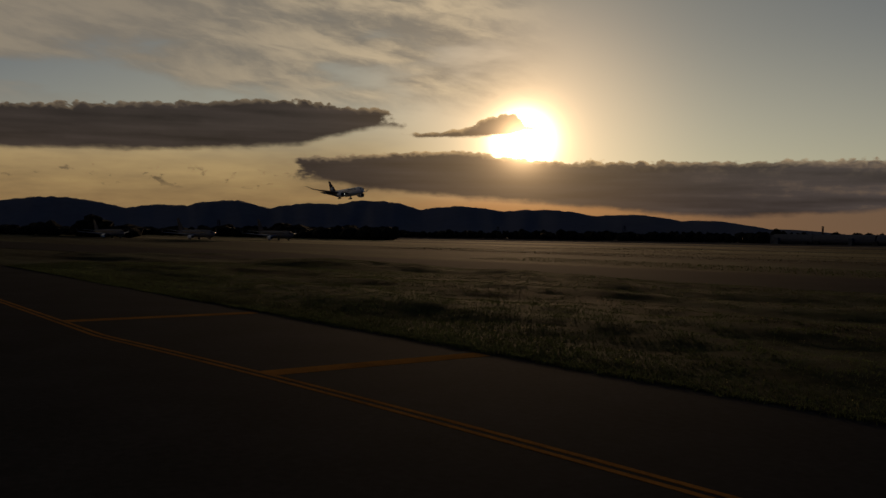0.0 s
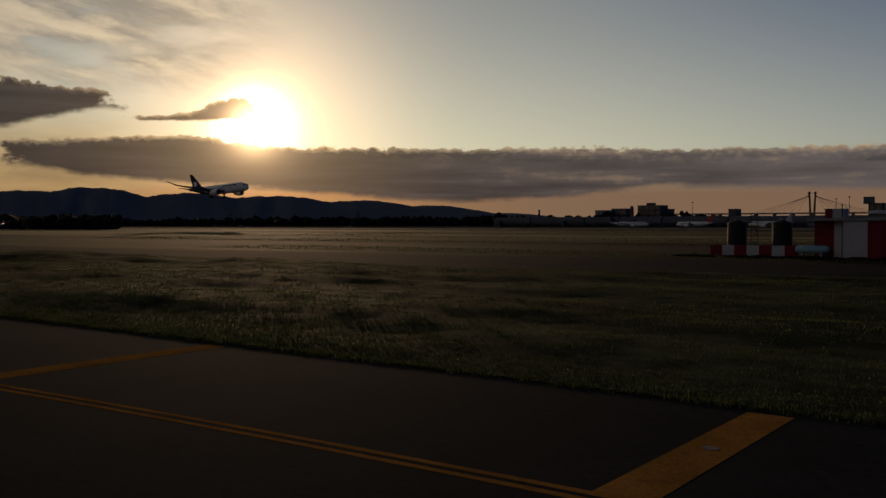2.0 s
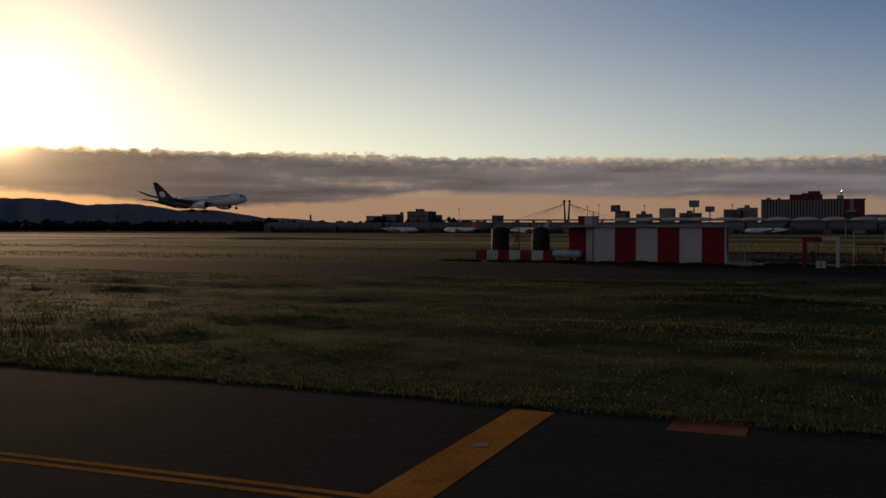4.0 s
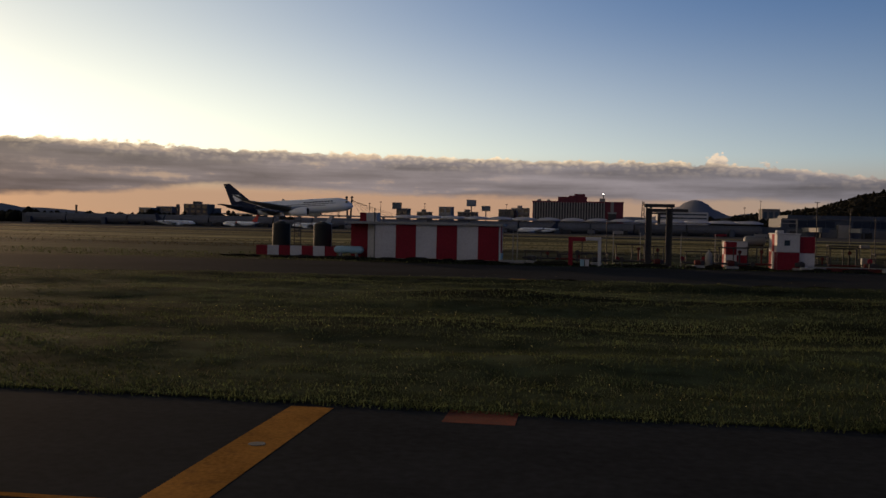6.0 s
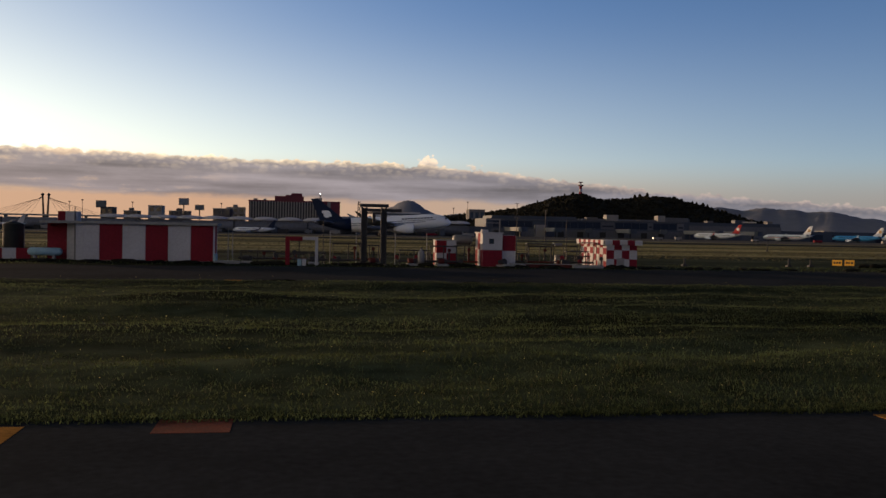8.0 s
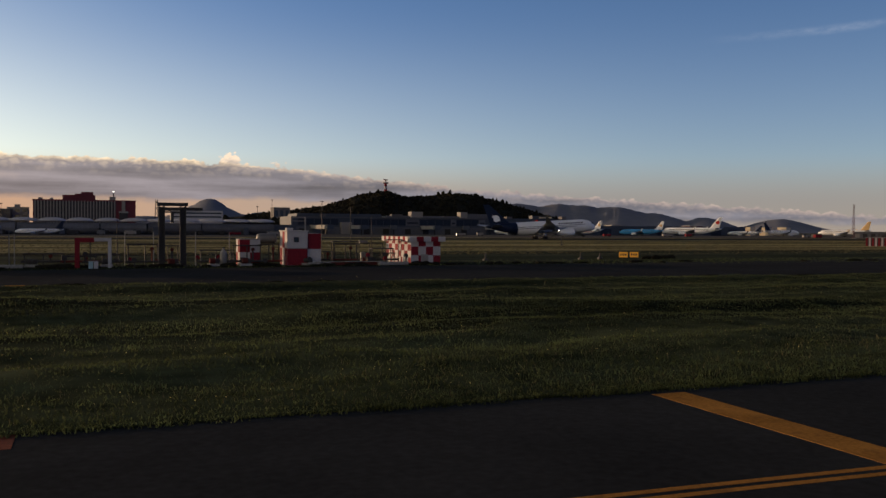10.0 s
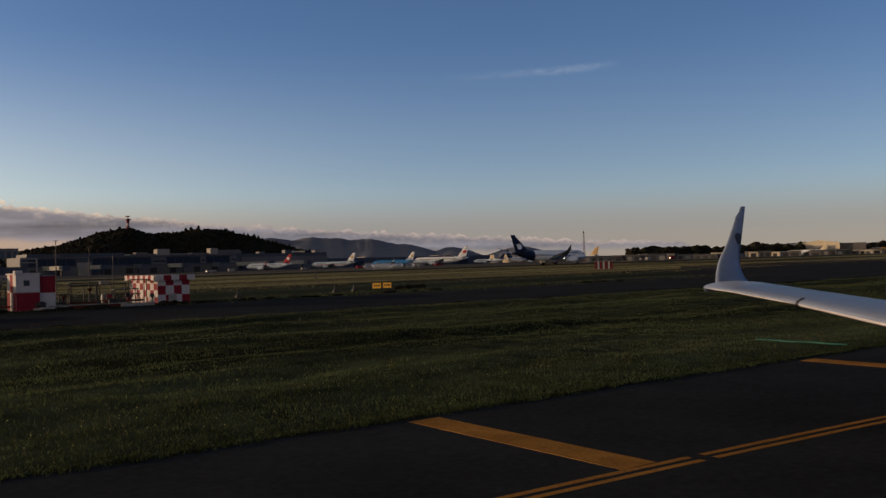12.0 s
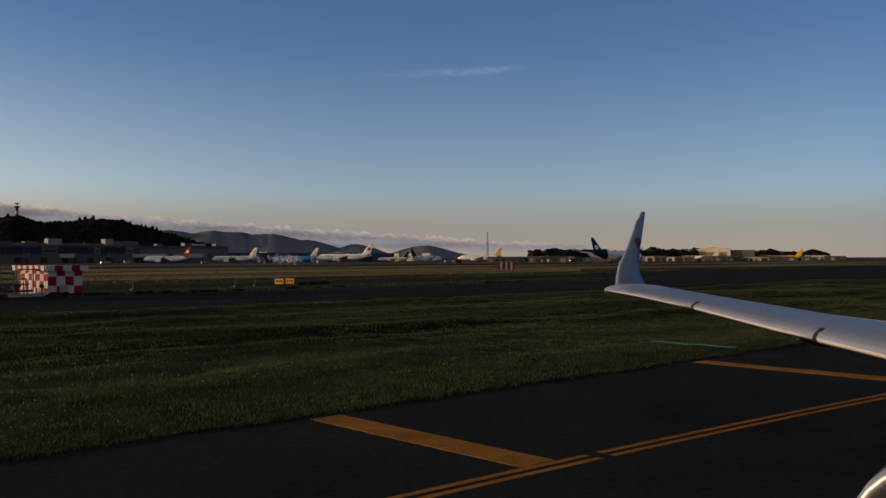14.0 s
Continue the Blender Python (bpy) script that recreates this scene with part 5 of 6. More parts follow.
def lying_tank():
    t = root("gas_tank", pose(-28.6, 100.9, 0), "pale blue cylindrical gas tank lying on cradles", "tank")
    part("shell", loft(bmesh.new(), [oval(x, 0, 0.82, q, q, 20) for x, q in ((0, 0.1), (0.12, 0.3), (0.35, 0.42), (3.2, 0.42), (3.42, 0.3), (3.54, 0.1))]), M["blue"], t, "", True)
    for x in (0.8, 2.7):
        part("cradle", B(x - 0.12, x + 0.12, -0.35, 0.35, 0, 0.48), M["grey"], t)
    part("valve", R((1.8, 0, 1.22), (1.8, 0, 1.4), 0.09), M["galv"], t)


def gate():
    t = root("pipe_gate", pose(0, 94, 0), "red and white painted portal frame", "gate")
    part("post", B(-1.6, -1.15, -0.2, 0.2, 0, 2.95, 0.03), M["red"], t, "red post")
    part("post", B(1.42, 1.74, -0.16, 0.16, 0, 2.95, 0.03), M["white"], t)
    part("beam", B(-1.15, 0.15, -0.2, 0.2, 2.5, 2.95, 0.03), M["red"], t, "red half of the beam")
    part("beam", B(0.15, 1.42, -0.16, 0.16, 2.6, 2.95, 0.03), M["white"], t)
    part("brace", R((-0.2, 0, 0), (-0.2, 0, 2.5), 0.05), M["dark"], t)
    for x, m in ((-0.15, "blue"), (0.32, "white")):
        b = root("crate", pose(x, 92.6, 0), "small pale box on the ground", "box", "boxes by the gate")
        part("case", B(-0.2, 0.2, -0.2, 0.2, 0, 0.68, 0.02), M[m], b)
        part("lid", B(-0.22, 0.22, -0.22, 0.22, 0.68, 0.72), M["grey"], b)


def gantry():
    t = root("steel_gantry", pose(6.3, 96, 0), "tall dark steel gantry with two laced columns", "gantry")
    for x in (0.0, 2.1):
        c = part("column", B(x, x + 0.12, 0, 0.12, 0, 6.2), M["dark"], t)
        for dx, dy in ((0.5, 0), (0, 0.5), (0.5, 0.5)):
            part("column_leg", B(x + dx, x + dx + 0.12, dy, dy + 0.12, 0, 6.2), M["dark"], c)
        for k in range(15):
            z = 0.2 + k * 0.4
            part("lacing", R((x + 0.06, 0.06, z), (x + 0.56, 0.06, z + 0.4), 0.045, None, 5), M["dark"], c)
            part("lacing", R((x + 0.56, 0.56, z), (x + 0.06, 0.56, z + 0.4), 0.045, None, 5), M["dark"], c)
        part("column_plate", B(x + 0.1, x + 0.52, 0.2, 0.26, 0.1, 6.1), M["dark"], c)
    part("beam", B(-0.15, 2.9, -0.05, 0.7, 6.2, 6.55, 0.02), M["dark"], t)
    part("beam", B(0.6, 2.1, 0.2, 0.4, 5.5, 5.65), M["dark"], t)
    part("hook_block", B(1.2, 1.5, 0.1, 0.5, 4.5, 5.5), M["dark"], t)


def checks(t, w, h, nx, nz, face, first):
    """Painted squares on a wall: face is the pose of its lower left corner, looking along +Y."""
    sx, sz = w / nx, h / nz
    meshes = [finish("painted_square", B(0.01, sx - 0.01, -0.012, 0.0, 0.01, sz - 0.01), M[m]) for m in ("white", "red")]
    for i in range(nx):
        for k in range(nz):
            ob = new("painted_square", meshes[(i + k + first) % 2])
            ob.parent = t
            ob.matrix_basis = face @ pose(i * sx, 0, k * sz)


def small_box_hut():
    t = root("check_cabinet", pose(14.75, 98, 0), "small cabinet hut painted in red and white squares", "hut")
    part("wall", B(0, 2.2, 0, 2.4, 0, 2.75, 0.01), M["white"], t)
    checks(t, 2.2, 2.75, 2, 2, pose(0, -0.001, 0), 0)
    checks(t, 2.4, 2.75, 2, 2, pose(-0.001, 2.4, 0, 0, 0, -90), 1)
    part("roof", B(-0.08, 2.28, -0.08, 2.48, 2.75, 2.83), M["grey"], t)


def grey_cylinder():
    t = root("fuel_tank", pose(17.0, 101, 0), "grey cylindrical fuel tank on a steel stand", "tank")
    part("shell", loft(bmesh.new(), [oval(x, 0, 2.85, q, q, 20) for x, q in ((0, 0.1), (0.1, 0.45), (0.3, 0.56), (2.0, 0.56), (2.2, 0.45), (2.3, 0.1))]), M["galv"], t, "", True)
    for x in (0.4, 1.9):
        for y in (-0.4, 0.4):
            part("leg", B(x - 0.05, x + 0.05, y - 0.05, y + 0.05, 0, 2.45), M["dark"], t)
        part("saddle", B(x - 0.08, x + 0.08, -0.5, 0.5, 2.3, 2.5), M["dark"], t)


def check_hut():
    t = root("check_hut", pose(19.5, 96, 0), "control hut with big red and white squares and a small window", "hut")
    part("wall", B(0, 2.2, 0, 4.0, 0, 3.65, 0.01), M["white"], t)
    part("lower_panel", B(0.01, 2.19, -0.015, -0.001, 0.02, 1.8), M["red"], t, "red lower half")
    part("ledge", B(-0.02, 2.22, -0.05, 0.0, 1.8, 1.88), M["grey"], t)
    win = part("window", B(0.75, 1.2, -0.03, 0.0, 2.55, 3.0), M["glass"], t)
    part("window_frame", B(0.70, 1.25, -0.025, -0.001, 2.5, 3.05), M["dark"], win)
    checks(t, 4.0, 3.65, 3, 2, pose(-0.001, 4.0, 0, 0, 0, -90), 1)
    part("roof", B(-0.15, 2.3, -0.12, 4.1, 3.65, 3.76, 0.02), M["white"], t)
    part("roof_unit", B(0.0, 0.7, 0.4, 1.2, 3.76, 4.05, 0.04), M["white"], t, "small white roof unit")
    side = part("annex", B(2.2, 3.75, 0.3, 3.6, 0, 3.45, 0.01), M["white"], t)
    part("annex_panel", B(2.21, 3.74, 0.285, 0.299, 1.75, 3.44), M["red"], side, "red upper half")


def check_house():
    t = root("check_house", pose(33.9, 97, 0), "flat-roofed equipment house in small red and white checks", "hut")
    w, d, h = 3.6, 9.3, 3.0
    part("wall", B(0, w, 0, d, 0, h, 0.01), M["white"], t)
    checks(t, w, h, 4, 3, pose(0, -0.001, 0), 0)
    checks(t, d, h, 8, 4, pose(-0.001, d, 0, 0, 0, -90), 0)
    part("door", B(1.2, 2.1, -0.05, -0.013, 0, 1.1), M["grey"], t, "low grey steel door")
    for k in range(6):
        part("door", B(-0.05, -0.013, 1.0 + k * 1.3, 1.6 + k * 1.3, 0.0, 0.75), M["white"], t)
    part("roof", B(-0.35, w + 0.45, -0.35, d + 1.0, h, h + 0.12), M["grey"], t)
    me = [finish("fascia_square", B(0, 0.9, -0.05, 0.0, -0.42, 0.14), M[m]) for m in ("white", "red")]
    for k in range(5):
        ob = new("fascia_square", me[k % 2])
        ob.parent = t
        ob.matrix_basis = pose(-0.35 + k * 0.88, -0.36, h)
    for k in range(11):
        ob = new("fascia_square", me[k % 2])
        ob.parent = t
        ob.matrix_basis = pose(-0.36, d + 0.6 - k * 0.9, h, 0, 0, -90)


def bench_frame():
    t = root("valve_bench", pose(30.6, 108, 0), "low steel pipe frame with valves", "frame")
    for x in (0, 1.6, 3.3):
        part("post", R((x, 0, 0), (x, 0, 2.2), 0.07, None, 8), M["dark"], t)
    part("top_rail", R((0, 0, 2.2), (3.3, 0, 2.2), 0.08, None, 8), M["dark"], t)
    part("plate", B(0.3, 1.3, -0.4, 0.4, 2.2, 2.55, 0.03), M["galv"], t)
    part("pump", B(0.5, 1.1, -0.3, 0.3, 0, 1.1, 0.08), M["galv"], t)
    for k in range(3):
        part("pipe", R((0.2 + k, -0.5, 0.3 + 0.2 * k), (2.4 + 0.4 * k, -0.5, 0.3 + 0.2 * k), 0.06, None, 8), M["dark"], t)


def yard_posts():
    t = root("wire_post", pose(-7.9, 101, 0), "thin pale post of an open yard fence", "post", "yard fence posts")
    part("shaft", R((0, 0, 0), (0, 0, 3.5), 0.05, 0.04, 8), M["grey"], t)
    part("cap", R((0, 0, 3.5), (0, 0, 3.56), 0.08, 0.03, 8), M["galv"], t)
    for x in (-7.3, 3.15, 6.0, 10.3, 13.85):
        copy_thing(t, pose(x, 99.5, 0))
    for x, h in ((2.5, 4.8), (28.7, 6.5), (25.2, 7.2), (31.3, 5.5)):
        p = root("antenna_post", pose(x, 104, 0), "slim dark antenna post in the yard", "post", "antenna posts")
        part("shaft", R((0, 0, 0), (0, 0, h), 0.06, 0.04, 8), M["dark"], p)
        part("tip", R((-0.25, 0, h), (0.25, 0, h), 0.03, None, 6), M["dark"], p)
    v = root("gas_bottle", pose(12.9, 97, 0), "grey upright gas bottle in the yard", "bottle")
    part("shell", loft(bmesh.new(), [[(0.38 * q * math.cos(a), 0.38 * q * math.sin(a), z) for a in np.linspace(0, 2 * math.pi, 16, endpoint=False)] for z, q in ((0, 1), (1.3, 1), (1.55, 0.75), (1.65, 0.3), (1.85, 0.3))]), M["grey"], v, "", True)
    part("cap", R((0, 0, 1.85), (0, 0, 1.95), 0.15), M["dark"], v)
    rng = random.Random(8)
    for k in range(16):
        x, y = rng.uniform(-5, 33), rng.uniform(95, 100)
        q = root("valve_stand", pose(x, y, 0), "low dark valve stand with a wheel", "valve", "yard valves")
        h = rng.uniform(0.5, 1.3)
        part("stem", R((0, 0, 0), (0, 0, h), 0.07), M["dark"], q)
        part("wheel", R((0, -0.05, h), (0, 0.05, h), 0.24, None, 12), M["red" if k % 3 == 0 else "dark"], q)
    for x0, w in ((21.6, 2.4), (29.4, 3.4), (-8.8, 2.6)):
        s = root("kerb_slab", pose(x0, 94.6, 0), "rough pale concrete slab on the ground", "slab", "kerb slabs")
        part("slab", B(0, w, 0, 0.8, 0, 0.34, 0.05), M["grey"], s)


def yard_pipework():
    """Low pipe runs, racks and drums that fill the yard between the huts."""
    rng = random.Random(17)
    for k in range(12):
        x0, y = -6.5 + 3.3 * k + rng.uniform(-0.8, 0.8), rng.uniform(96.5, 101.5)
        ln, h = rng.uniform(2.0, 3.6), rng.uniform(0.8, 2.3)
        t = root("pipe_rack", pose(x0, y, 0), "low dark pipe rack with elbows and a valve", "pipe rack", "yard pipe racks")
        for x in (0, ln * 0.5, ln):
            part("post", R((x, 0, 0), (x, 0, h), 0.06, None, 8), M["dark"], t)
        part("rail", R((-0.15, 0, h), (ln + 0.15, 0, h), 0.07, None, 8), M["dark"], t)
        part("pipe", R((-0.3, -0.25, 0.45), (ln + 0.4, -0.25, 0.45), 0.11, None, 10), M["rust" if k % 3 == 1 else "dark"], t)
        part("elbow", R((ln * 0.7, -0.25, 0.45), (ln * 0.7, -0.25, h * 0.8), 0.09, None, 10), M["rust" if k % 2 else "dark"], t)
        part("valve_wheel", R((ln * 0.7, -0.36, h * 0.8), (ln * 0.7, -0.28, h * 0.8), 0.2, None, 12), M["rust"], t)
    for k in range(9):
        x, y = rng.uniform(-6, 32), rng.uniform(95.2, 98)
        t = root("pump_unit", pose(x, y, 0, 0, 0, rng.uniform(-20, 20)), "dark pump on a low concrete plinth", "pump", "yard pumps")
        part("plinth", B(-0.6, 0.6, -0.35, 0.35, 0, 0.25, 0.03), M["grey"], t)
        part("casing", R((-0.4, 0, 0.55), (0.15, 0, 0.55), 0.28, None, 14), M["rust" if k % 2 else "dark"], t)
        part("motor", B(0.15, 0.55, -0.2, 0.2, 0.3, 0.78, 0.05), M["dark"], t)
    for x, y, w, h in ((29.0, 96.4, 2.4, 1.75), (25.2, 99.0, 3.0, 2.5), (31.6, 99.2, 1.7, 2.7)):
        t = root("steel_table", pose(x, y, 0), "tall plain steel work table in the yard", "table", "steel tables")
        part("top", B(-0.1, w + 0.1, -0.5, 0.5, h, h + 0.1, 0.01), M["dark"], t)
        for dx in (0, w):
            for dy in (-0.4, 0.4):
                part("leg", R((dx, dy, 0), (dx, dy, h), 0.05, None, 6), M["dark"], t)
    t = root("low_red_wall", pose(22.4, 95.3, 0), "long low dull red kerb wall in front of the pipework", "wall")
    part("wall", B(0, 7.6, 0, 0.3, 0, 0.36, 0.03), M["rust"], t)
    part("coping", B(-0.05, 7.65, -0.04, 0.34, 0.36, 0.42), M["grey"], t)


def taxi_signs():
    for k, (x, y) in enumerate(((67.9, 106), (69.75, 106.2))):
        t = root("taxi_sign", pose(x, y, 0, 0, 0, -33), "yellow airfield guidance sign with black characters", "sign", "guidance signs")
        part("case", B(-0.62, 0.62, -0.06, 0.12, 0.25, 1.08, 0.02), M["dark"], t)
        part("face", B(-0.58, 0.58, -0.075, -0.061, 0.3, 1.04), M["sign"], t)
        for x0, w in ((-0.42, 0.2), (-0.12, 0.2), (0.18, 0.24)):
            part("text_bar", B(x0, x0 + w, -0.085, -0.076, 0.55, 0.82), M["dark"], t)
        for x0 in (-0.45, 0.45):
            part("leg", B(x0 - 0.04, x0 + 0.04, 0, 0.08, 0, 0.3), M["dark"], t)
    t = root("striped_shelter", pose(207, 193, 0, 0, 0, -46), "small shelter of red and white upright panels", "shelter")
    for k in range(7):
        part("panel", B(-2.7 + k * 0.8, -2.7 + k * 0.8 + 0.5, -0.2, 0.2, 0, 2.4, 0.03), M["white" if k % 2 else "red"], t)
    part("roof", B(-2.9, 2.9, -0.5, 2.0, 2.4, 2.55), M["grey"], t)
    part("back_wall", B(-2.7, 2.7, 1.6, 1.8, 0, 2.4), M["dark"], t)
    for a, y, h in ((-28.8, 212, 2.6), (-24.0, 105, 1.0), (-31.2, 108, 0.9), (-30.0, 107, 1.0), (18.0, 250, 2.4)):
        p = root("marker_post", pose(across(a, y), y, 0), "small dark marker post in the grass", "post", "marker posts")
        part("shaft", R((0, 0, 0), (0, 0, h), 0.14, 0.1, 8), M["dark"], p)
        part("base", B(-0.3, 0.3, -0.3, 0.3, 0, 0.25, 0.03), M["dark"], p)


def far_things():
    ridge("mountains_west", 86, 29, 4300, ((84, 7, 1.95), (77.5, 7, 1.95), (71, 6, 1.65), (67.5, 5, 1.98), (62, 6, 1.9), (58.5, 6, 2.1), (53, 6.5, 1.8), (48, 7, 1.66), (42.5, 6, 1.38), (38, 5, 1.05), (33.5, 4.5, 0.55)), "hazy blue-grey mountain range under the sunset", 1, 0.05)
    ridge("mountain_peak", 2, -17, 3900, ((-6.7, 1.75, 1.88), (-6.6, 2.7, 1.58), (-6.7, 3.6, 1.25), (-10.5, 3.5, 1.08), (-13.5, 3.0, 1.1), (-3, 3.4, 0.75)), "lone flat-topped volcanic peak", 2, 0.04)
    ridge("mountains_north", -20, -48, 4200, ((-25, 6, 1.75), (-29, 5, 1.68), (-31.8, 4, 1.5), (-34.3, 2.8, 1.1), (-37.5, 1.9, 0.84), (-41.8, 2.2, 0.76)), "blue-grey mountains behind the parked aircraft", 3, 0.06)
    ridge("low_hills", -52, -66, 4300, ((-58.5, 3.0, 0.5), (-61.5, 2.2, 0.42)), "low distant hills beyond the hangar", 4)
    wooded_hill()
    radar_tower()
    tree_belt("tree_belt_west", 20, 60, 610, 7.6, 640, "dark line of trees along the airport boundary", 11)
    tree_belt("tree_belt_south", 57, 76, 300, 8.0, 260, "dark trees beyond the taxiing aircraft", 12)
    tree_belt("tree_belt_edge", 73, 84, 150, 8.5, 90, "dark trees at the field's edge", 13, 40)
    tree_belt("tree_belt_east", -48.5, -66, 550, 10.0, 600, "dark trees behind the hangars", 14, 80)
    tree_belt("tree_belt_north", -7.5, -13, 760, 13, 40, "trees behind the terminal roof", 15)
    terminal()
    hotel()
    bridge()
    for b in ((27.6, 26.9, 0.75, 0), (26.6, 25.7, 0.85, 1), (25.0, 23.6, 1.05, 2), (24.6, 23.2, 0.8, 3), (9.2, 8.4, 1.15, 4), (10.6, 9.8, 0.8, 5), (11.9, 11.2, 1.0, 6), (5.4, 4.4, 1.05, 7), (4.6, 3.5, 1.15, 8), (-10.6, -11.6, 1.35, 9), (19.6, 19.2, 0.75, 10), (8.0, 6.8, 0.85, 11)):
        block(b[0], b[1], b[2], 820 + 13 * b[3], 18, "city" if b[3] % 4 else "grey", "dark flat-roofed city building behind the airport", 2 + b[3] % 3, cap=2.5 if b[3] % 3 == 2 else 0)
    billboard(12.15, 11.6, 1.0, 1.38, 800, "large grey roadside billboard on a single post")
    billboard(7.42, 6.86, 1.26, 1.63, 800, "large dark roadside billboard on a single post")
    billboard(6.46, 5.95, 0.97, 1.25, 800, "wide dark roadside billboard on a single post")
    lattice("cell_mast", 25.35, 700, 12.2, 2.2, "telecom mast with a broad antenna head", "dark", 1.3)
    lattice("power_pylon", 42.6, 760, 16.5, 4.0, "dark lattice power pylon")
    lattice("power_pylon", 50.5, 640, 14.0, 3.5, "dark lattice power pylon")
    lattice("power_pylon", 68.0, 330, 15.5, 3.5, "dark lattice power pylon")
    lattice("radio_mast", -3.6, 900, 31.0, 4.0, "thin lattice radio mast")
    lattice("radio_mast", -45.8, 430, 21.5, 1.15, "slender red-brown lattice airfield radio mast", "rust")
    lattice("radio_mast", -27.9, 900, 22.0, 3.0, "dark lattice mast at the foot of the hill")
    lattice("radio_mast", -41.0, 900, 18.0, 2.0, "thin dark lattice mast behind the apron")
    c = root("chimney", pose(across(31.1, 600), 600, 0), "slim dark brick chimney above the trees", "chimney")
    part("stack", R((0, 0, 0), (0, 0, 12.6), 0.95, 0.7), M["bark"], c)
    part("rim", R((0, 0, 12.6), (0, 0, 13.1), 0.85, 0.85), M["dark"], c)
    for a, y, h in ((21.7, 760, 20), (13.6, 760, 21), (12.9, 760, 22.5), (10.1, 780, 22), (4.9, 800, 23), (-9.6, 820, 24), (-10.5, 820, 30), (6.2, 800, 20), (-49.2, 600, 9), (-55.0, 640, 9)):
        pole(a, y, h, 0.9)
    # parked and taxiing aircraft
    def jet(az, y, L, heading, label, **k):
        airliner("airliner", pose(across(az, y), y, 0, 0, 0, heading), L, label, "parked aircraft", **k)
    # queuing jets: white hulls coloured grey for their shaded near sides
    jet(64.6, 200, 35, 5, "white narrow-body airliner queuing on the far taxiway, shade painted as grey", tail="navy", body="hall")
    jet(69.4, 168, 35, 11, "white narrow-body airliner queuing behind another, shade painted as grey", tail="navy", body="hall")
    jet(74.4, 140, 33, 13, "white narrow-body airliner at the end of the queue, shade painted as grey", tail="navy", body="hall")
    jet(25.5, 525, 25, 10, "small white airliner parked by the terminal hall", tail="navy")
    jet(21.6, 525, 25, 170, "small white airliner parked at the terminal hall", tail="crimson")
    jet(17.2, 525, 25, 178, "white airliner parked behind the striped shed", tail="white")
    jet(2.9, 525, 24, 180, "low white regional jet with a dark tail", tail="navy", engines="wing")
    jet(-25.9, 655, 39, 128, "white airliner with a crimson tail", tail="crimson", fin_mark="skin")
    jet(-29.9, 655, 39, 128, "white airliner with a warm gold-marked tail", tail="skin", fin_mark="gold", stripe="crimson")
    jet(-33.7, 655, 39, 128, "airliner with a sky blue fuselage and white tail", body="sky", tail="skin", fin_mark="gold")
    jet(-36.7, 660, 52, 130, "long white airliner with a striped tail", tail="skin", fin_mark="crimson")
    jet(-39.8, 660, 30, 132, "small white airliner among apron vehicles", tail="navy")
    jet(-41.9, 620, 38, 0, "white airliner with a dark tail facing the runway end", tail="navy")
    jet(-45.3, 600, 42, 126, "white airliner with an orange-gold tail", tail="gold")
    jet(-58.9, 450, 36, 113, "white airliner parked in front of the hangar", tail="cream")
    jet(-63.7, 450, 38, 113, "bright orange-yellow cargo airliner", body="orange", tail="orange")
    # hangars and sheds on the apron
    h = root("hangar", pose(across(-58.2, 560), 560, 0, 0, 0, -62), "large pale hangar with a shallow pitched roof", "hangar")
    w = 72.0
    bm = bmesh.new()
    loft(bm, [[(0, yy, 0), (w * 0.64, yy, 0), (w * 0.64, yy, 12.5), (w * 0.36, yy, 15.4), (0, yy, 11.5)] for yy in (0, 60)])
    part("hall", bm, M["cream"], h, "sunlit cream sheet cladding")
    part("door", B(w * 0.06, w * 0.58, -0.4, 0, 0, 9.5), M["fin"], h)
    part("annex", B(w * 0.64, w, 5, 50, 0, 11.8), M["city"], h, "dark grey annex")
    part("lean_to", B(-w * 0.18, 0, 2, 30, 0, 6.5), M["fin"], h)
    for a0, a1, e, m in ((-39.4, -40.3, 0.36, "cream"), (-40.5, -41.3, 0.34, "cream"), (-41.5, -42.3, 0.36, "cream"), (-36.6, -37.4, 0.4, "brickred"), (-31.9, -32.5, 0.40, "fin"), (-62.4, -62.9, 0.2, "fin"), (-65, -66, 0.18, "white")):
        block(a0, a1, e, 740 if a0 > -45 else 500, 14, m, "low flat-roofed cargo building at the apron edge", 2, "cargo_building", False, turn=0 if a0 > -39 else -60)
    rng = random.Random(33)
    for k in range(40):
        a = -46.6 - 20.5 * (k + rng.uniform(-0.3, 0.3)) / 40
        y = rng.uniform(455, 530) * (0.9 if a < -57 else 1)
        ln, dp, hh = rng.uniform(7, 24), rng.uniform(7, 12), rng.uniform(2.6, 5.0)
        m = rng.choice(("hall", "city", "terminal", "city", "hall", "terminal", "cream"))
        t = root("cargo_shed", pose(across(a, y), y, 0, 0, 0, -55 + rng.uniform(-12, 12)), "low cargo shed with a thin overhanging roof", "shed", "cargo sheds")
        part("wall", B(-ln / 2, ln / 2, 0, dp, 0, hh), M[m], t)
        part("roof", B(-ln / 2 - 0.6, ln / 2 + 0.6, -0.8, dp + 0.4, hh, hh + 0.3), M[rng.choice(("fin", "hall", "dark"))], t)
        n = int(ln / 5)
        for j in range(n):
            part("door", B(-ln / 2 + (j + 0.2) * ln / n, -ln / 2 + (j + 0.8) * ln / n, -0.12, 0, 0, hh * 0.7), M["dark" if (j + k) % 4 else "fin"], t)
    rng = random.Random(21)
    for k in range(34):
        a = rng.uniform(-66, 24)
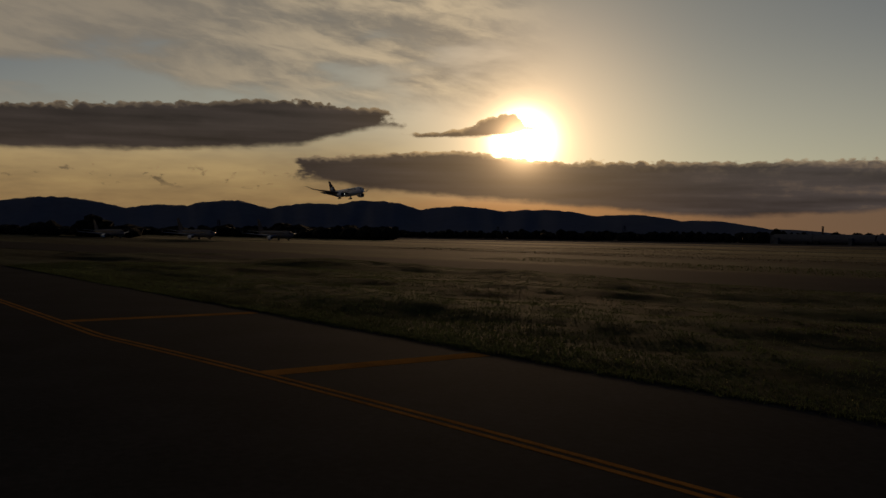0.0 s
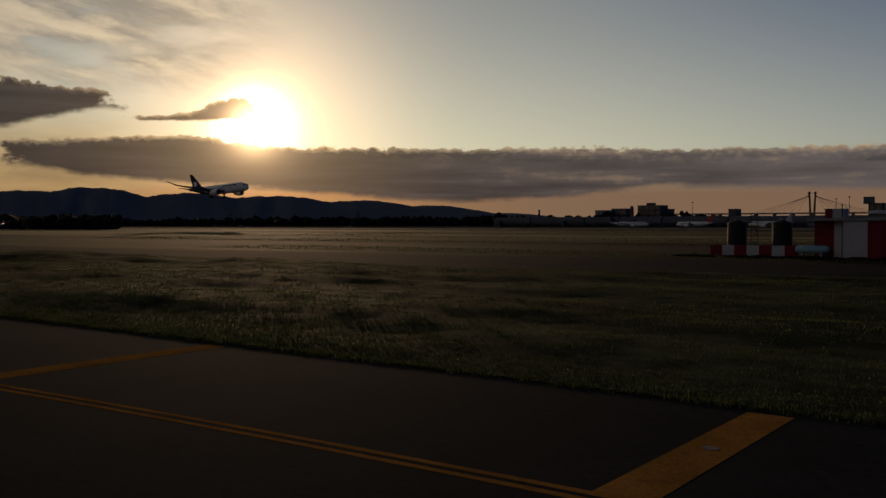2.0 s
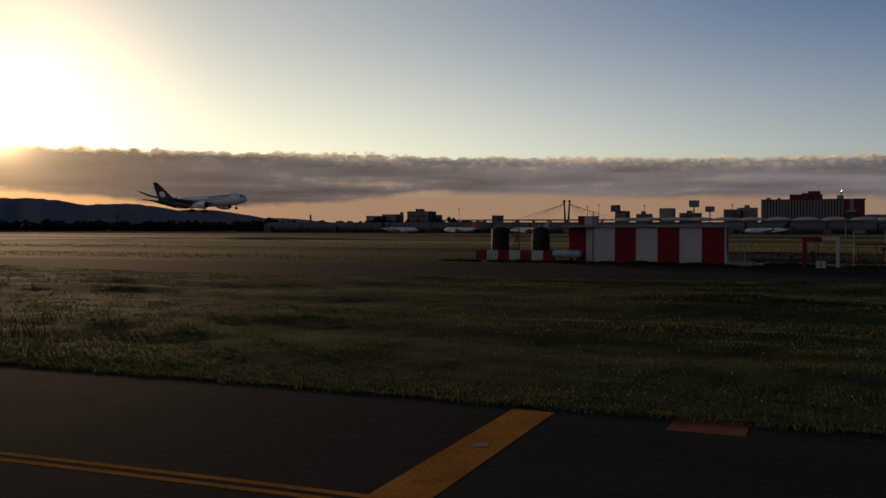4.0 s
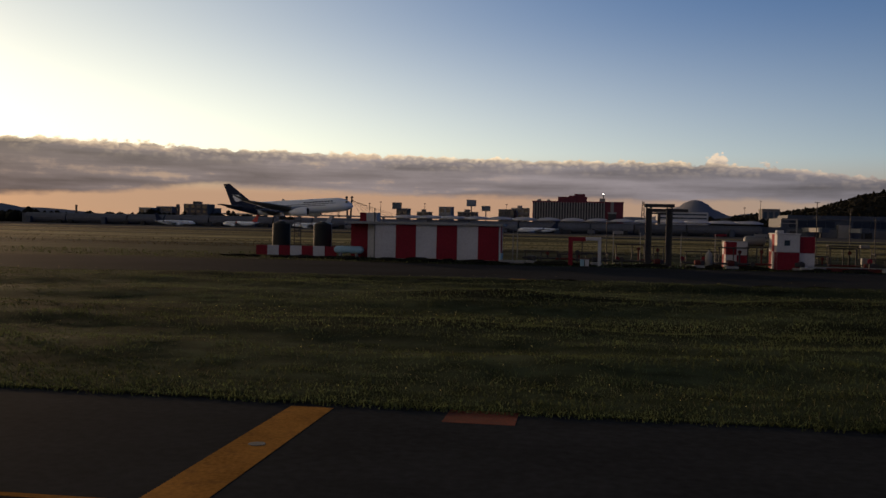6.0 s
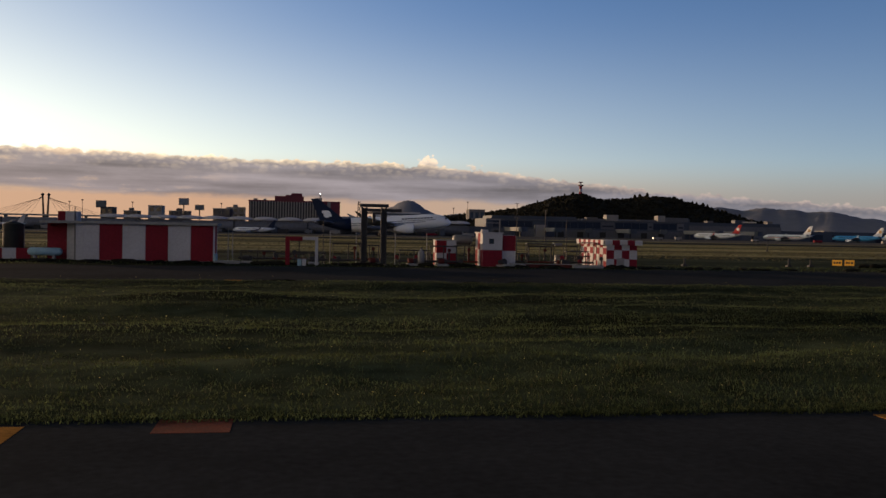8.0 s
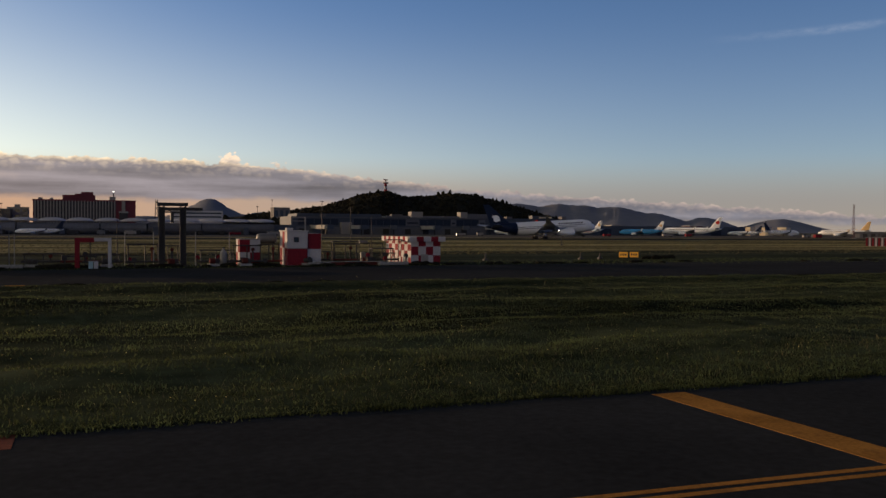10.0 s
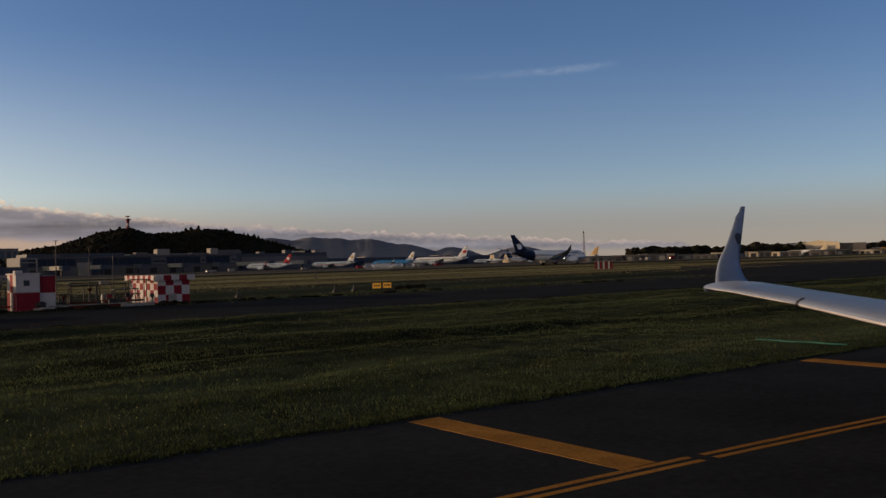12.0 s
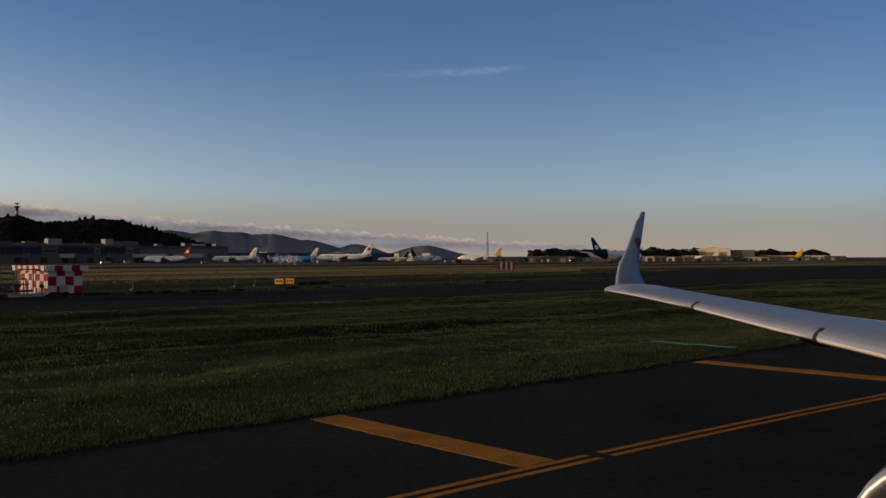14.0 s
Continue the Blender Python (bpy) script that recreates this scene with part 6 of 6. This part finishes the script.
        y = rng.uniform(520, 545) if a > -40 else rng.uniform(440, 470)
        t = root("apron_vehicle", pose(across(a, y), y, 0, 0, 0, rng.choice((0, 180)) + rng.uniform(-8, 8)), "small pale service vehicle on the apron", "vehicle", "apron vehicles")
        ln, hh = rng.uniform(4, 8), rng.uniform(1.6, 2.8)
        m = rng.choice(("fin", "hall", "fin", "dark", "red"))
        part("body", B(-ln / 2, ln / 2, -1.1, 1.1, 0.5, hh, 0.15), M[m], t)
        part("cab", B(ln / 2 - 1.6, ln / 2 - 0.1, -1.0, 1.0, hh, hh + 0.6, 0.15), M["glass"], t)
        for x in (-ln * 0.3, ln * 0.32):
            part("wheel", R((x, -1.15, 0.45), (x, 1.15, 0.45), 0.45, None, 12), M["tyre"], t)
        if k % 9 == 0:
            part("lamp", B(ln / 2, ln / 2 + 0.1, -0.5, 0.5, 1.0, 1.5), M["ember"], t, "lit warm lamp")


def smoke_mat():
    m = bpy.data.materials.new("tyre_smoke")
    m.use_nodes = True
    t = m.node_tree
    t.nodes.remove(t.nodes["Principled BSDF"])
    d, tr, mx = t.nodes.new("ShaderNodeBsdfDiffuse"), t.nodes.new("ShaderNodeBsdfTransparent"), t.nodes.new("ShaderNodeMixShader")
    d.inputs[0].default_value = (0.62, 0.68, 0.80, 1)
    n = t.nodes.new("ShaderNodeTexNoise")
    n.inputs["Scale"].default_value, n.inputs["Detail"].default_value = 0.5, 5
    tc = t.nodes.new("ShaderNodeTexCoord")
    t.links.new(tc.outputs["Object"], n.inputs["Vector"])
    r = t.nodes.new("ShaderNodeMapRange")
    r.inputs[1].default_value, r.inputs[2].default_value, r.inputs[4].default_value = 0.38, 0.72, 0.2
    t.links.new(n.outputs["Fac"], r.inputs[0]), t.links.new(r.outputs[0], mx.inputs[0])
    t.links.new(tr.outputs[0], mx.inputs[1]), t.links.new(d.outputs[0], mx.inputs[2])
    t.links.new(mx.outputs[0], t.nodes["Material Output"].inputs[0])
    return m


def smoke_puffs():
    """Thin puffs of tyre smoke, carried inside the airliner until its wheels touch."""
    sm = smoke_mat()
    out = []
    for k in range(22):
        bm = bmesh.new()
        rng = random.Random(60 + k)
        blob(bm, (0, 0, 0), (rng.uniform(1.8, 2.8), rng.uniform(1.2, 2.0), rng.uniform(1.0, 1.7)), 40 + k)
        ob = single("smoke_puff", bm, sm, "faint bluish puff of tyre smoke over the runway", "smoke", "tyre smoke", smooth=True)
        ob.visible_shadow = False
        out.append(ob)
    return out


setting()
own_airliner()
jetliner = widebody()
striped_shed()
low_wall()
water_tank(-35.8, "black upright water tank behind the low wall")
water_tank(-30.7, "black upright water tank behind the low wall")
ladder_frame()
lying_tank()
gate()
gantry()
small_box_hut()
grey_cylinder()
check_hut()
check_house()
bench_frame()
yard_posts()
yard_pipework()
taxi_signs()
far_things()
puffs = smoke_puffs()

# place of the landing airliner: seconds, x, height of its wheels, nose-up degrees
RUN = ((0.0, -628, 31.5, 3.0), (0.5, -587, 28.2, 3.0), (1.0, -541, 25.0, 3.0), (1.5, -492, 22.0, 3.0), (2.0, -447, 19.2, 3.0), (2.5, -405, 17.0, 3.0), (3.7, -304, 12.2, 3.2), (5.0, -200, 7.6, 3.6), (5.5, -161, 6.2, 3.8), (6.0, -121, 4.8, 4.0), (6.5, -82.5, 3.5, 4.2), (7.0, -43.5, 2.2, 4.2), (7.5, -5, 1.3, 4.2), (8.0, 33, 0.8, 4.0), (8.5, 72, 0.5, 3.8), (9.3, 134, 0.2, 3.5), (10.0, 188, 0.04, 3.0), (10.6, 235, 0.04, 1.6), (11.0, 266, 0.04, 0.6), (11.5, 305, 0.04, 0.0), (12.0, 343.5, 0.04, 0.0), (12.5, 382, 0.04, 0.0), (13.0, 420, 0.04, 0.0), (13.5, 457, 0.04, 0.0), (14.0, 494, 0.04, 0.0))


def motions():
    """The landing run, and the smoke that its tyres leave behind."""
    walk(jetliner, [(t, pose(x, 360, z, 0, -p, 0)) for t, x, z, p in RUN])
    for k, ob in enumerate(puffs):
        rng = random.Random(k)
        dx, sx, dz = rng.uniform(-15, 16), rng.uniform(-9, 9), rng.uniform(0.3, 2.0)
        x0 = 240 + rng.uniform(-12, 12)
        rows = [(t, pose(x + (k % 5 - 2) * 3.5, 360, z + 5.1, 0, 0, 0)) for t, x, z, p in RUN if t <= 10.0]
        rows += [(10.4, pose(x0, 360 + sx * 0.3, 1.4)), (11.0, pose(x0 + dx * 0.15, 360 + sx * 0.6, 1.4 + dz * 0.3)), (12.5, pose(x0 + dx * 0.6, 360 + sx, 1.6 + dz * 0.8, 0, 20, 0)), (14.0, pose(x0 + dx, 360 + sx * 1.4, 1.8 + dz * 1.3, 0, 40, 0))]
        walk(ob, rows)


motions()
